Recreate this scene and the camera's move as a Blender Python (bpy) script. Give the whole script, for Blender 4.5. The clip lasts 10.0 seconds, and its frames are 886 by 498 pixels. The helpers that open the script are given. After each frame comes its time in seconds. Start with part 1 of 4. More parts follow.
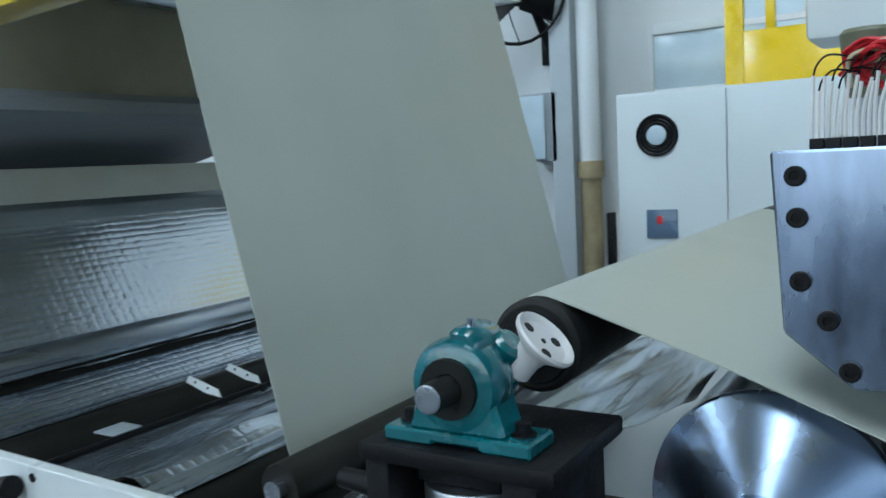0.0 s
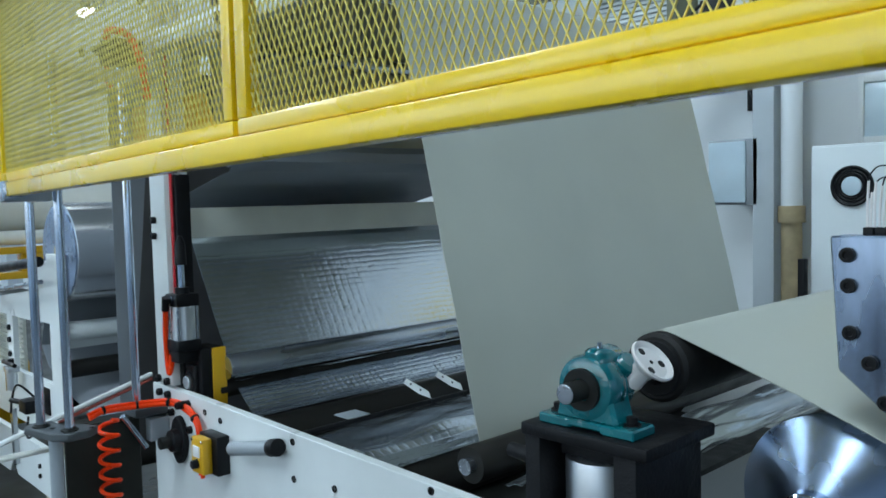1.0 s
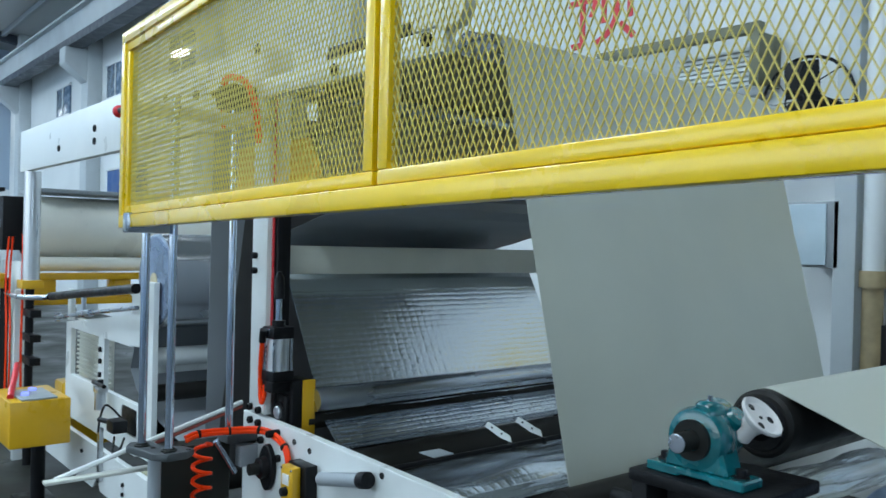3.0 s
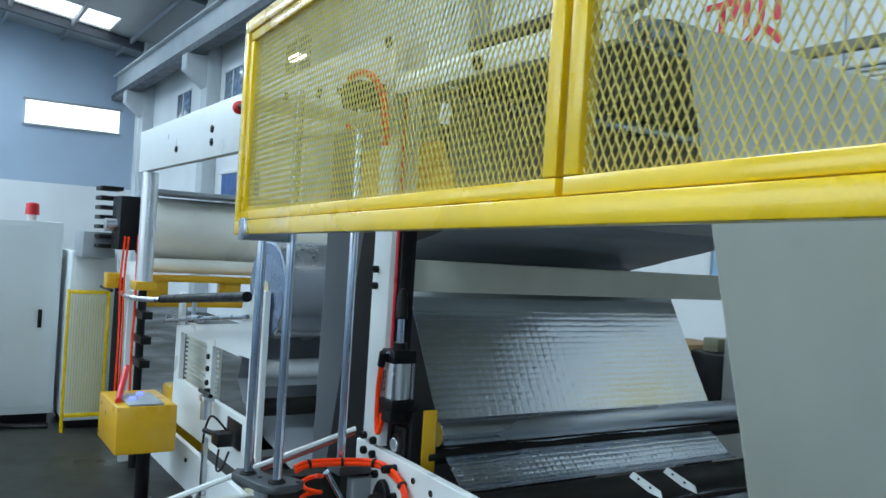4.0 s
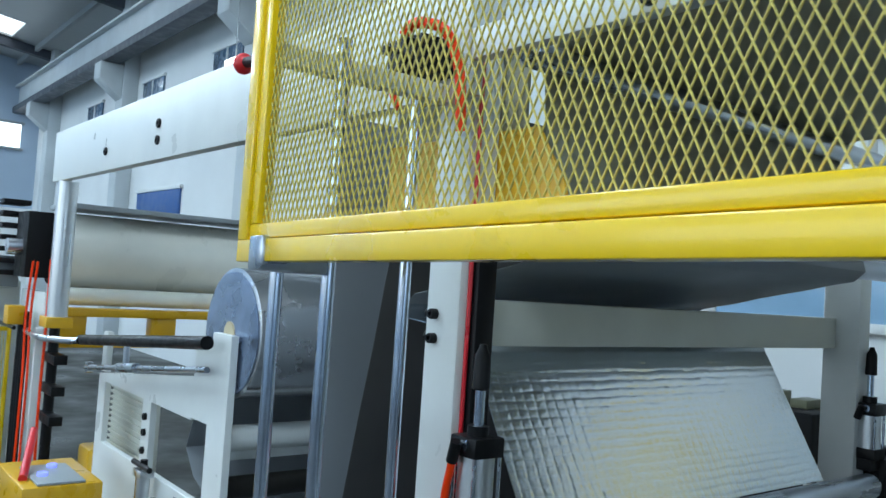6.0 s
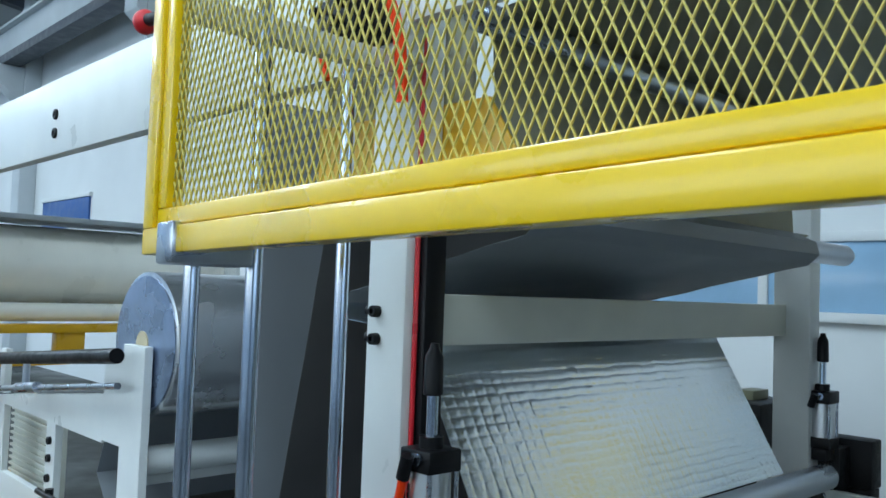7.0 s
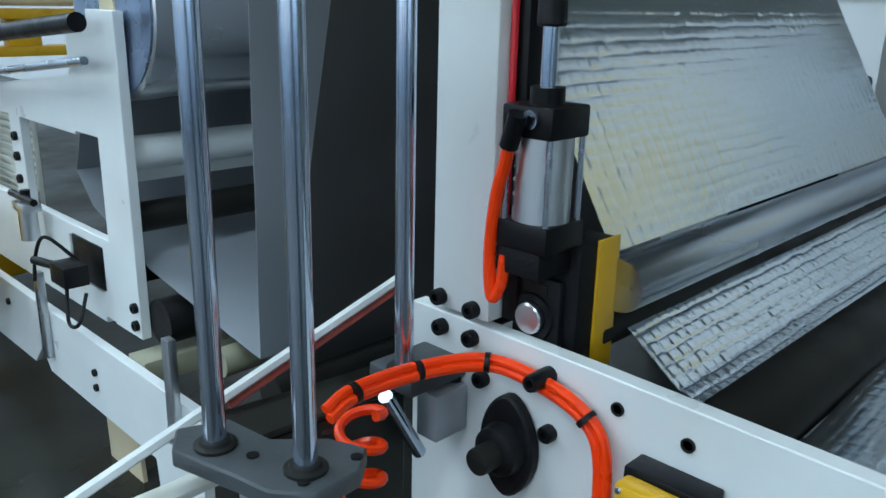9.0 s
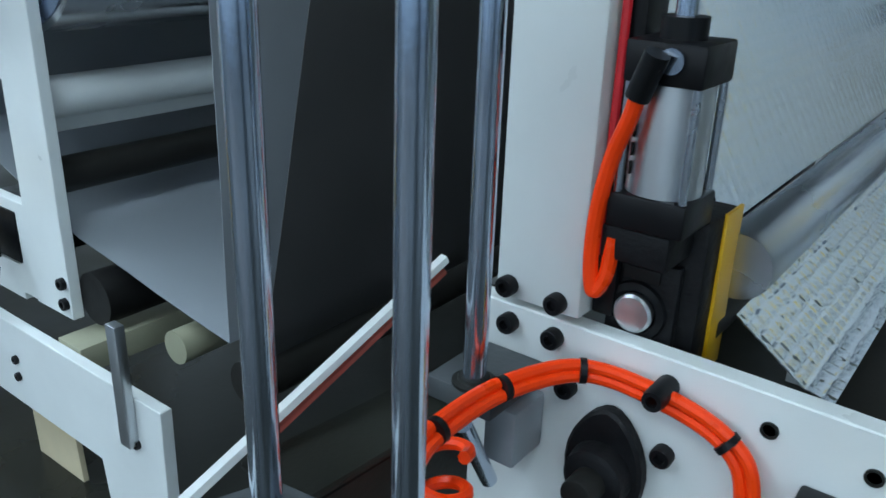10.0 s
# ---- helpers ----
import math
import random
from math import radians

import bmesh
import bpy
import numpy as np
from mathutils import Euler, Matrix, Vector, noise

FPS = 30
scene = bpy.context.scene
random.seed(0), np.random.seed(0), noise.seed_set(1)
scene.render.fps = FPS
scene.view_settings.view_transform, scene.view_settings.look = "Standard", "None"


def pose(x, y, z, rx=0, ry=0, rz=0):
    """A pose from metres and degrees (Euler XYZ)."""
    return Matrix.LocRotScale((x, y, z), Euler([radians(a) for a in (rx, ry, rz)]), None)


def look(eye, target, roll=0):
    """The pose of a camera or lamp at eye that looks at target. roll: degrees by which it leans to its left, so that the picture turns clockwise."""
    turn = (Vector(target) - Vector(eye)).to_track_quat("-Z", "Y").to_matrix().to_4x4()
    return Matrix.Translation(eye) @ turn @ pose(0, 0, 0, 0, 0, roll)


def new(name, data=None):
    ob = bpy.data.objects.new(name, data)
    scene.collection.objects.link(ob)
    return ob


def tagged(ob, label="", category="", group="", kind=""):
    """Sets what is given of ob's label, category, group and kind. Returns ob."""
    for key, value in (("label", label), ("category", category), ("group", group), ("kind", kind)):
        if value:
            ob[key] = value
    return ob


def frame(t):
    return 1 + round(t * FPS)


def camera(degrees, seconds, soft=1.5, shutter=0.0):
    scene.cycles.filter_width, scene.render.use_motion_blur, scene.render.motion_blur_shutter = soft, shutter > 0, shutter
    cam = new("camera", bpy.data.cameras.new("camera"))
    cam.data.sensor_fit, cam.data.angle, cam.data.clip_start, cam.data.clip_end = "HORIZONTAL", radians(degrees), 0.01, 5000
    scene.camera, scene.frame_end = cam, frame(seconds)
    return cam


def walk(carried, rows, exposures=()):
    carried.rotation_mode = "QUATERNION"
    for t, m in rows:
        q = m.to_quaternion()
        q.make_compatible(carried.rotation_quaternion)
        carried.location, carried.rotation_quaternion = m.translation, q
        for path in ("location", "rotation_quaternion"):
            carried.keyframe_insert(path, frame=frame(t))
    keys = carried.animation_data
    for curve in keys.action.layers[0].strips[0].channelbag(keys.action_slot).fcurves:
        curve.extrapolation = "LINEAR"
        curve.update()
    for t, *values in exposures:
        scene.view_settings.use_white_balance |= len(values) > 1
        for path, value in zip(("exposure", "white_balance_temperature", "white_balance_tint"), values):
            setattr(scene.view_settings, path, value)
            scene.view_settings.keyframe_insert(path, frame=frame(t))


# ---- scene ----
cam = camera(56.7, 10.0, 1.5, 0.25)
PATH = [
    (0, (0.047, -0.107, 1.545), (-1.002, 1.584, 1.34), -3.0),
    (0.5, (0.212, -0.267, 1.557), (-1.071, 1.256, 1.374), -1.2),
    (1, (0.374, -0.413, 1.61), (-1.073, 0.961, 1.489), -1.4),
    (1.5, (0.44, -0.547, 1.643), (-1.017, 0.823, 1.627), -0.7),
    (2, (0.47, -0.638, 1.642), (-0.974, 0.746, 1.67), 0.9),
    (2.2, (0.461, -0.643, 1.636), (-0.993, 0.731, 1.665), 1.4),
    (3.5, (0.242, -0.496, 1.618), (-1.382, 0.671, 1.599), 1.8),
    (4, (0.024, -0.466, 1.636), (-1.662, 0.611, 1.641), 3.5),
    (4.5, (-0.235, -0.458, 1.626), (-1.892, 0.663, 1.639), 3.1),
    (5, (-0.486, -0.382, 1.639), (-2.132, 0.753, 1.674), 2.5),
    (6.5, (-1.097, -0.282, 1.627), (-2.596, 1.037, 1.734), 3.5),
    (7, (-1.153, -0.216, 1.607), (-2.597, 1.165, 1.709), 2.0),
    (7.5, (-1.273, -0.27, 1.546), (-2.717, 1.109, 1.438), 2.1),
    (8, (-1.42, -0.314, 1.487), (-2.736, 1.157, 1.162), 1.3),
    (8.5, (-1.532, -0.184, 1.469), (-2.803, 1.281, 0.981), 0.7),
    (9, (-1.641, -0.006, 1.439), (-2.973, 1.365, 0.851), 1.3),
    (9.5, (-1.835, 0.064, 1.432), (-3.067, 1.485, 0.751), 0.6),
    (10, (-1.999, 0.065, 1.408), (-3.109, 1.552, 0.664), 1.9),
]
walk(cam, [(t, look(eye, target, roll)) for t, eye, target, roll in PATH])


# ---------- world and light ----------
world = bpy.data.worlds.new("world")
scene.world = world
world.use_nodes = True
wn = world.node_tree
sky = wn.nodes.new("ShaderNodeTexSky")
sky.sky_type, sky.sun_disc = "NISHITA", False
sky.sun_elevation, sky.sun_rotation = radians(40), radians(200)
wn.nodes["Background"].inputs[1].default_value = 0.1
wn.links.new(sky.outputs[0], wn.nodes["Background"].inputs[0])
sun_data = bpy.data.lights.new("sun", "SUN")
sun_data.energy, sun_data.angle, sun_data.color = 1.0, radians(10), (1, 0.96, 0.9)
sun = new("sun", sun_data)
sun.matrix_world = look((0, -10, 12), (0, 0, 0))


def area(name, eye, target, w, h, watts, colour):
    d = bpy.data.lights.new(name, "AREA")
    d.shape, d.size, d.size_y, d.energy, d.color = "RECTANGLE", w, h, watts, colour
    ob = new(name, d)
    ob.matrix_world = look(eye, target)
    return ob


COOL = (0.64, 0.84, 1.0)
area("window_light", (-3, -8.7, 3.2), (-3, 0, 2.4), 18, 3.0, 330, COOL)
# unseen fill lamp added before the east wall, which has no window
area("window_light", (9.6, -2, 3.0), (0, -2, 2.0), 7, 3.0, 135, COOL)
for X in (-23.0, -16.0, -8.0, 0.0):
    area("skylight_light", (X, -2.6, 7.55), (X, -2.6, 0), 1.6, 9.0, 640 if X == 0 else 810, COOL)


# ---------- materials ----------
def mat(name, colour, rough=0.5, metal=0.0, var=0.12, scale=6.0, bump=0.05, bscale=120.0, coat=0.0, stretch=(1, 1, 1), spec=0.5, rvar=0.12):
    m = bpy.data.materials.new(name)
    m.use_nodes = True
    nt = m.node_tree
    n, ln = nt.nodes, nt.links
    p = n["Principled BSDF"]
    tc = n.new("ShaderNodeTexCoord")
    mp = n.new("ShaderNodeMapping")
    mp.inputs["Scale"].default_value = stretch
    ln.new(tc.outputs["Object"], mp.inputs[0])
    big = n.new("ShaderNodeTexNoise")
    big.inputs["Scale"].default_value, big.inputs["Detail"].default_value = scale, 6
    fine = n.new("ShaderNodeTexNoise")
    fine.inputs["Scale"].default_value, fine.inputs["Detail"].default_value = bscale, 3
    ln.new(mp.outputs[0], big.inputs[0]), ln.new(mp.outputs[0], fine.inputs[0])
    ramp = n.new("ShaderNodeMapRange")
    ramp.inputs[1].default_value, ramp.inputs[2].default_value = 0.3, 0.7
    ramp.inputs[3].default_value, ramp.inputs[4].default_value = 1 - var, 1 + var
    ln.new(big.outputs[0], ramp.inputs[0])
    mul = n.new("ShaderNodeVectorMath")
    mul.operation = "MULTIPLY"
    mul.inputs[0].default_value = colour
    ln.new(ramp.outputs[0], mul.inputs[1])
    ln.new(mul.outputs[0], p.inputs["Base Color"])
    rr = n.new("ShaderNodeMapRange")
    rr.inputs[1].default_value, rr.inputs[2].default_value = 0.3, 0.7
    rr.inputs[3].default_value, rr.inputs[4].default_value = max(0.02, rough - rvar), min(1, rough + rvar)
    ln.new(big.outputs[0], rr.inputs[0])
    ln.new(rr.outputs[0], p.inputs["Roughness"])
    if bump:
        b = n.new("ShaderNodeBump")
        b.inputs["Strength"].default_value, b.inputs["Distance"].default_value = bump, 0.004
        ln.new(fine.outputs[0], b.inputs["Height"])
        ln.new(b.outputs[0], p.inputs["Normal"])
    p.inputs["Metallic"].default_value = metal
    p.inputs["Specular IOR Level"].default_value = spec
    p.inputs["Coat Weight"].default_value = coat
    p.inputs["Coat Roughness"].default_value = 0.12
    return m


def glow(name, colour, strength):
    m = bpy.data.materials.new(name)
    m.use_nodes = True
    p = m.node_tree.nodes["Principled BSDF"]
    p.inputs["Base Color"].default_value = (*colour, 1)
    p.inputs["Emission Color"].default_value = (*colour, 1)
    p.inputs["Emission Strength"].default_value = strength
    return m


WHITE = mat("white_paint", (0.72, 0.74, 0.72), 0.38, var=0.05, scale=5, bump=0.04)
CREAM = mat("cream_paint", (0.62, 0.62, 0.55), 0.4, var=0.06, scale=5)
YELLOW = mat("yellow_paint", (0.86, 0.56, 0.0), 0.3, var=0.06, scale=8, coat=0.5, spec=0.5)
YELLOW.node_tree.nodes["Principled BSDF"].inputs["Coat IOR"].default_value = 1.6
AMBER = mat("amber_paint", (0.70, 0.38, 0.01), 0.35, var=0.08, coat=0.2)
CHROME = mat("chrome", (0.56, 0.64, 0.76), 0.17, 1.0, var=0.05, bump=0.02, rvar=0.05)
STEEL = mat("brushed_steel", (0.50, 0.54, 0.60), 0.28, 1.0, var=0.06, scale=6, bump=0.03, stretch=(1, 0.2, 1), rvar=0.05)
MILLED = mat("milled_aluminium", (0.36, 0.45, 0.60), 0.3, 1.0, var=0.55, scale=10, bump=0.08, stretch=(1, 1, 0.25))
ALU = mat("aluminium_tube", (0.66, 0.68, 0.70), 0.36, 1.0, var=0.08, scale=20, stretch=(1, 1, 0.1))
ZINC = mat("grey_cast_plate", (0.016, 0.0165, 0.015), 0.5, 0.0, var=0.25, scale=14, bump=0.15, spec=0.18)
BLACK = mat("black_plastic", (0.006, 0.006, 0.007), 0.4, var=0.2, scale=20, spec=0.22)
CAST = mat("black_cast_iron", (0.008, 0.008, 0.009), 0.5, 0.0, var=0.25, scale=25, bump=0.3, spec=0.2)
RUBBER = mat("black_rubber", (0.010, 0.0095, 0.009), 0.6, var=0.2, scale=12, spec=0.3)
DARKROLL = mat("dark_rubber_roller", (0.016, 0.015, 0.013), 0.45, var=0.15, scale=10, spec=0.22)
TEAL = mat("teal_enamel", (0.0, 0.125, 0.145), 0.2, var=0.25, scale=18, bump=0.7, bscale=55, coat=1.0)
PLASTW = mat("white_plastic", (0.75, 0.72, 0.70), 0.4, var=0.08, scale=14)
ORANGE = mat("orange_hose", (1.0, 0.055, 0.004), 0.35, var=0.06, scale=30, spec=0.3)
RED = mat("red_plastic", (0.65, 0.02, 0.03), 0.35, var=0.1)
REDBROWN = mat("red_primer_edge", (0.35, 0.07, 0.05), 0.55, var=0.25, scale=20)
WEB = mat("grey_film_web", (0.44, 0.455, 0.395), 0.42, var=0.06, scale=2.5, bump=0.05, bscale=30)
WEBSIDE = mat("grey_backing_film", (0.26, 0.28, 0.30), 0.5, var=0.06, scale=3, bump=0.05)
# darkened copy of the backing film, for a side turned from the light
WEBSHADED = mat("shaded_backing_film", (0.095, 0.092, 0.092), 0.5, var=0.12, scale=4, spec=0.3)
# darker brown copy of the grey film, with interior shade in its colour
SHADEBROWN = mat("brown_shaded_film", (0.36, 0.345, 0.26), 0.6, var=0.12, scale=4, spec=0.2)
TURNED = mat("turned_steel", (0.34, 0.43, 0.58), 0.28, 1.0, var=0.12, scale=8, bump=0.05, rvar=0.06)
FOIL = mat("bubble_foil", (0.72, 0.78, 0.84), 0.2, 0.95, var=0.05, scale=5, bump=0.08, bscale=90, rvar=0.05)
FOILSOFT = mat("soft_bubble_foil", (0.70, 0.76, 0.82), 0.22, 0.95, var=0.05, scale=5, bump=0.06, bscale=90, rvar=0.04)
CREAMD = mat("dull_cream_roller", (0.30, 0.29, 0.20), 0.5, var=0.12, scale=8)
FOILROLL = mat("foil_roll_face", (0.62, 0.64, 0.66), 0.2, 0.9, var=0.06, scale=3, bump=0.03)
GOLDFOIL = mat("pale_gold_foil", (0.90, 0.88, 0.79), 0.3, 0.0, var=0.06, scale=3, bump=0.1, bscale=15, coat=0.8)
ROLLEND = mat("film_roll_end", (0.30, 0.37, 0.50), 0.28, 0.8, var=0.2, scale=8, bump=0.15, bscale=160)
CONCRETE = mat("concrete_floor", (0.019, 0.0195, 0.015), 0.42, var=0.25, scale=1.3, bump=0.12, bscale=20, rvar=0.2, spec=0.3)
WALLW = mat("white_wall", (0.74, 0.76, 0.76), 0.7, var=0.05, scale=1.0, bump=0.1, bscale=8)
WALLB = mat("blue_grey_wall", (0.38, 0.47, 0.58), 0.75, var=0.06, scale=0.6, bump=0.1, bscale=8)
PANEL = mat("painted_steel_cabinet", (0.66, 0.70, 0.70), 0.4, var=0.04, scale=2)
ROOFM = mat("roof_sheet", (0.42, 0.44, 0.44), 0.5, 0.2, var=0.08, scale=1.5)
ROOFSTEEL = mat("dark_roof_steel", (0.07, 0.08, 0.10), 0.5, 0.3, var=0.15)
STONEC = mat("pale_concrete", (0.52, 0.56, 0.58), 0.75, var=0.08, scale=2, bump=0.2, bscale=15)
# near-black olive that stands for the shade beside the flange
OLIVESHADE = mat("olive_shade_sheet", (0.015, 0.016, 0.012), 0.5, var=0.3, scale=9, bump=0.1, spec=0.25)
DARKGREY = mat("dark_grey_cast_block", (0.055, 0.062, 0.066), 0.5, var=0.2, scale=16, bump=0.15)
GREYP = mat("grey_paint", (0.33, 0.36, 0.38), 0.45, var=0.08)
BROWN = mat("aged_pipe", (0.36, 0.28, 0.16), 0.6, var=0.3, scale=8)
BEIGE = mat("beige_board", (0.55, 0.46, 0.30), 0.65, var=0.12)
OLIVE = mat("olive_steel", (0.16, 0.16, 0.10), 0.5, var=0.2)
BROWNCARD = mat("brown_cardboard", (0.36, 0.22, 0.11), 0.8, var=0.12)
BLUEP = mat("blue_paint", (0.03, 0.10, 0.30), 0.45, var=0.1)
SCREEN = mat("blue_grey_display", (0.10, 0.16, 0.24), 0.25, var=0.1, coat=0.5)
MESHY = mat("yellow_mesh_wire", (0.68, 0.55, 0.12), 0.4, var=0.1, scale=20)
WINDOW = glow("daylight_pane", (0.85, 0.95, 1.0), 2.2)
LAMPW = glow("lamp_tube", (0.95, 1.0, 1.0), 6.0)
LEDB = glow("blue_led", (0.15, 0.2, 1.0), 1.6)
FROSTB = mat("pale_blue_pane", (0.32, 0.52, 0.72), 0.2, var=0.1, scale=2, coat=0.6)
FROST = mat("frosted_pane", (0.55, 0.66, 0.72), 0.2, var=0.1, scale=3, coat=0.6)


# ---------- builders ----------
ORIGIN = {}


def box(x0, x1, y0, y1, z0, z1, bev=0.003):
    bm = bmesh.new()
    m = Matrix.Translation(((x0 + x1) / 2, (y0 + y1) / 2, (z0 + z1) / 2)) @ Matrix.Diagonal((abs(x1 - x0), abs(y1 - y0), abs(z1 - z0), 1))
    bmesh.ops.create_cube(bm, size=1, matrix=m)
    bev = min(bev, 0.3 * min(abs(x1 - x0), abs(y1 - y0), abs(z1 - z0)))
    if bev > 0:
        bmesh.ops.bevel(bm, geom=bm.edges[:], offset=bev, segments=2, affect="EDGES", profile=0.5)
    return bm


def rod(p0, p1, r, r2=None, seg=24, bev=0.0):
    p0, p1 = Vector(p0), Vector(p1)
    d = p1 - p0
    bm = bmesh.new()
    m = Matrix.Translation((p0 + p1) / 2) @ d.to_track_quat("Z", "Y").to_matrix().to_4x4()
    bmesh.ops.create_cone(bm, cap_ends=True, segments=seg, radius1=r, radius2=r if r2 is None else r2, depth=d.length, matrix=m)
    if bev:
        caps = [e for e in bm.edges if any(len(f.verts) > 4 for f in e.link_faces)]
        bmesh.ops.bevel(bm, geom=caps, offset=bev, segments=2, affect="EDGES", profile=0.5)
    return bm


def lathe(profile, p0, axis, seg=32):
    """A solid of revolution; profile: (distance along the axis, radius)."""
    bm = bmesh.new()
    turn = Vector(axis).to_track_quat("Z", "Y").to_matrix().to_4x4()
    m = Matrix.Translation(p0) @ turn
    rings = [[bm.verts.new(m @ Vector((r * math.cos(6.28319 * k / seg), r * math.sin(6.28319 * k / seg), d))) for k in range(seg)] for d, r in profile]
    for a, b in zip(rings, rings[1:]):
        for k in range(seg):
            bm.faces.new((a[k], a[(k + 1) % seg], b[(k + 1) % seg], b[k]))
    for ring in (rings[0], rings[-1]):
        bm.faces.new(ring)
    bmesh.ops.recalc_face_normals(bm, faces=bm.faces)
    return bm


def prism(pts, y0, y1, bev=0.002, holes=()):
    """A flat plate in x and z with the outline pts, from y0 to y1."""
    bm = bmesh.new()
    vs = [bm.verts.new((x, y0, z)) for x, z in pts]
    f = bm.faces.new(vs)
    ex = bmesh.ops.extrude_face_region(bm, geom=[f])
    bmesh.ops.translate(bm, verts=[v for v in ex["geom"] if isinstance(v, bmesh.types.BMVert)], vec=(0, y1 - y0, 0))
    bmesh.ops.recalc_face_normals(bm, faces=bm.faces)
    if bev:
        bmesh.ops.bevel(bm, geom=[e for e in bm.edges if len(e.link_faces) == 2 and e.calc_face_angle() > 0.6], offset=bev, segments=1, affect="EDGES")
    return bm


def spline(pts, n=8):
    out = []
    P = [Vector(p) for p in pts]
    P = [2 * P[0] - P[1]] + P + [2 * P[-1] - P[-2]]
    for i in range(1, len(P) - 2):
        a, b, c, d = P[i - 1:i + 3]
        for k in range(n):
            t = k / n
            out.append(0.5 * ((2 * b) + (c - a) * t + (2 * a - 5 * b + 4 * c - d) * t * t + (3 * b - a - 3 * c + d) * t ** 3))
    return out + [P[-2]]


def tube(pts, r, seg=8, n=8, smooth=True):
    path = spline(pts, n) if smooth else [Vector(p) for p in pts]
    bm = bmesh.new()
    rings, side = [], None
    for i, p in enumerate(path):
        d = (path[min(i + 1, len(path) - 1)] - path[max(i - 1, 0)]).normalized()
        if side is None:
            side = d.orthogonal().normalized()
        side = (side - d * side.dot(d)).normalized()
        up = d.cross(side)
        rings.append([bm.verts.new(p + r * (math.cos(6.28319 * k / seg) * side + math.sin(6.28319 * k / seg) * up)) for k in range(seg)])
    for a, b in zip(rings, rings[1:]):
        for k in range(seg):
            bm.faces.new((a[k], a[(k + 1) % seg], b[(k + 1) % seg], b[k]))
    bm.faces.new(rings[0][::-1]), bm.faces.new(rings[-1])
    return bm


def web(xz, y0, y1, step=0.05, ystep=0.08, relief=None, thick=0.002):
    """A sheet that runs along the line xz (x, z) and spans y0 to y1; relief(s, y): its rise along the normal."""
    pts = [Vector((x, 0, z)) for x, z in xz]
    path, run = [], 0.0
    for a, b in zip(pts, pts[1:]):
        k = max(1, round((b - a).length / step))
        path += [(a.lerp(b, i / k), run + (b - a).length * i / k) for i in range(k)]
        run += (b - a).length
    path.append((pts[-1], run))
    ny = max(1, round((y1 - y0) / ystep))
    verts, faces = [], []
    for i, (p, s) in enumerate(path):
        d = (path[min(i + 1, len(path) - 1)][0] - path[max(i - 1, 0)][0]).normalized()
        nrm = Vector((-d.z, 0, d.x))
        for j in range(ny + 1):
            y = y0 + (y1 - y0) * j / ny
            h = relief(s, y) if relief else 0.0
            verts.append(p + nrm * h + Vector((0, y, 0)))
    for i in range(len(path) - 1):
        for j in range(ny):
            a = i * (ny + 1) + j
            faces.append((a, a + 1, a + ny + 2, a + ny + 1))
    me = bpy.data.meshes.new("sheet")
    me.from_pydata([tuple(v) for v in verts], [], faces)
    bm = bmesh.new()
    bm.from_mesh(me)
    bpy.data.meshes.remove(me)
    edge = bmesh.ops.extrude_edge_only(bm, edges=[e for e in bm.edges if e.is_boundary])
    ring = [v for v in edge["geom"] if isinstance(v, bmesh.types.BMVert)]
    bmesh.ops.translate(bm, verts=ring, vec=(-thick * 0.7, 0, -thick * 0.7))
    return bm


def slab(pts, z0, z1, bev=0.003):
    """A level plate with the outline pts (x, y), from z0 to z1."""
    bm = bmesh.new()
    f = bm.faces.new([bm.verts.new((x, y, z0)) for x, y in pts])
    ex = bmesh.ops.extrude_face_region(bm, geom=[f])
    bmesh.ops.translate(bm, verts=[v for v in ex["geom"] if isinstance(v, bmesh.types.BMVert)], vec=(0, 0, z1 - z0))
    bmesh.ops.recalc_face_normals(bm, faces=bm.faces)
    bmesh.ops.bevel(bm, geom=[e for e in bm.edges if len(e.link_faces) == 2 and e.calc_face_angle() > 0.3], offset=bev, segments=1, affect="EDGES")
    return bm


def plate_grid(rects, y0, y1):
    """One flat plate in x and z, made of the union of rectangles (x0, x1, z0, z1)."""
    xs, zs = sorted({v for r in rects for v in r[:2]}), sorted({v for r in rects for v in r[2:]})
    bm, grid = bmesh.new(), {}

    def corner(i, k):
        if (i, k) not in grid:
            grid[i, k] = bm.verts.new((xs[i], y0, zs[k]))
        return grid[i, k]
    for i in range(len(xs) - 1):
        for k in range(len(zs) - 1):
            cx, cz = (xs[i] + xs[i + 1]) / 2, (zs[k] + zs[k + 1]) / 2
            if any(r[0] < cx < r[1] and r[2] < cz < r[3] for r in rects):
                bm.faces.new((corner(i, k), corner(i + 1, k), corner(i + 1, k + 1), corner(i, k + 1)))
    ex = bmesh.ops.extrude_face_region(bm, geom=bm.faces[:])
    bmesh.ops.translate(bm, verts=[v for v in ex["geom"] if isinstance(v, bmesh.types.BMVert)], vec=(0, y1 - y0, 0))
    bmesh.ops.recalc_face_normals(bm, faces=bm.faces)
    sharp = [e for e in bm.edges if len(e.link_faces) == 2 and e.calc_face_angle() > 0.6]
    bmesh.ops.bevel(bm, geom=sharp, offset=0.002, segments=1, affect="EDGES")
    return bm


def merge(*bms):
    out = bms[0]
    for b in bms[1:]:
        me = bpy.data.meshes.new("tmp")
        b.to_mesh(me)
        out.from_mesh(me)
        bpy.data.meshes.remove(me)
        b.free()
    return out


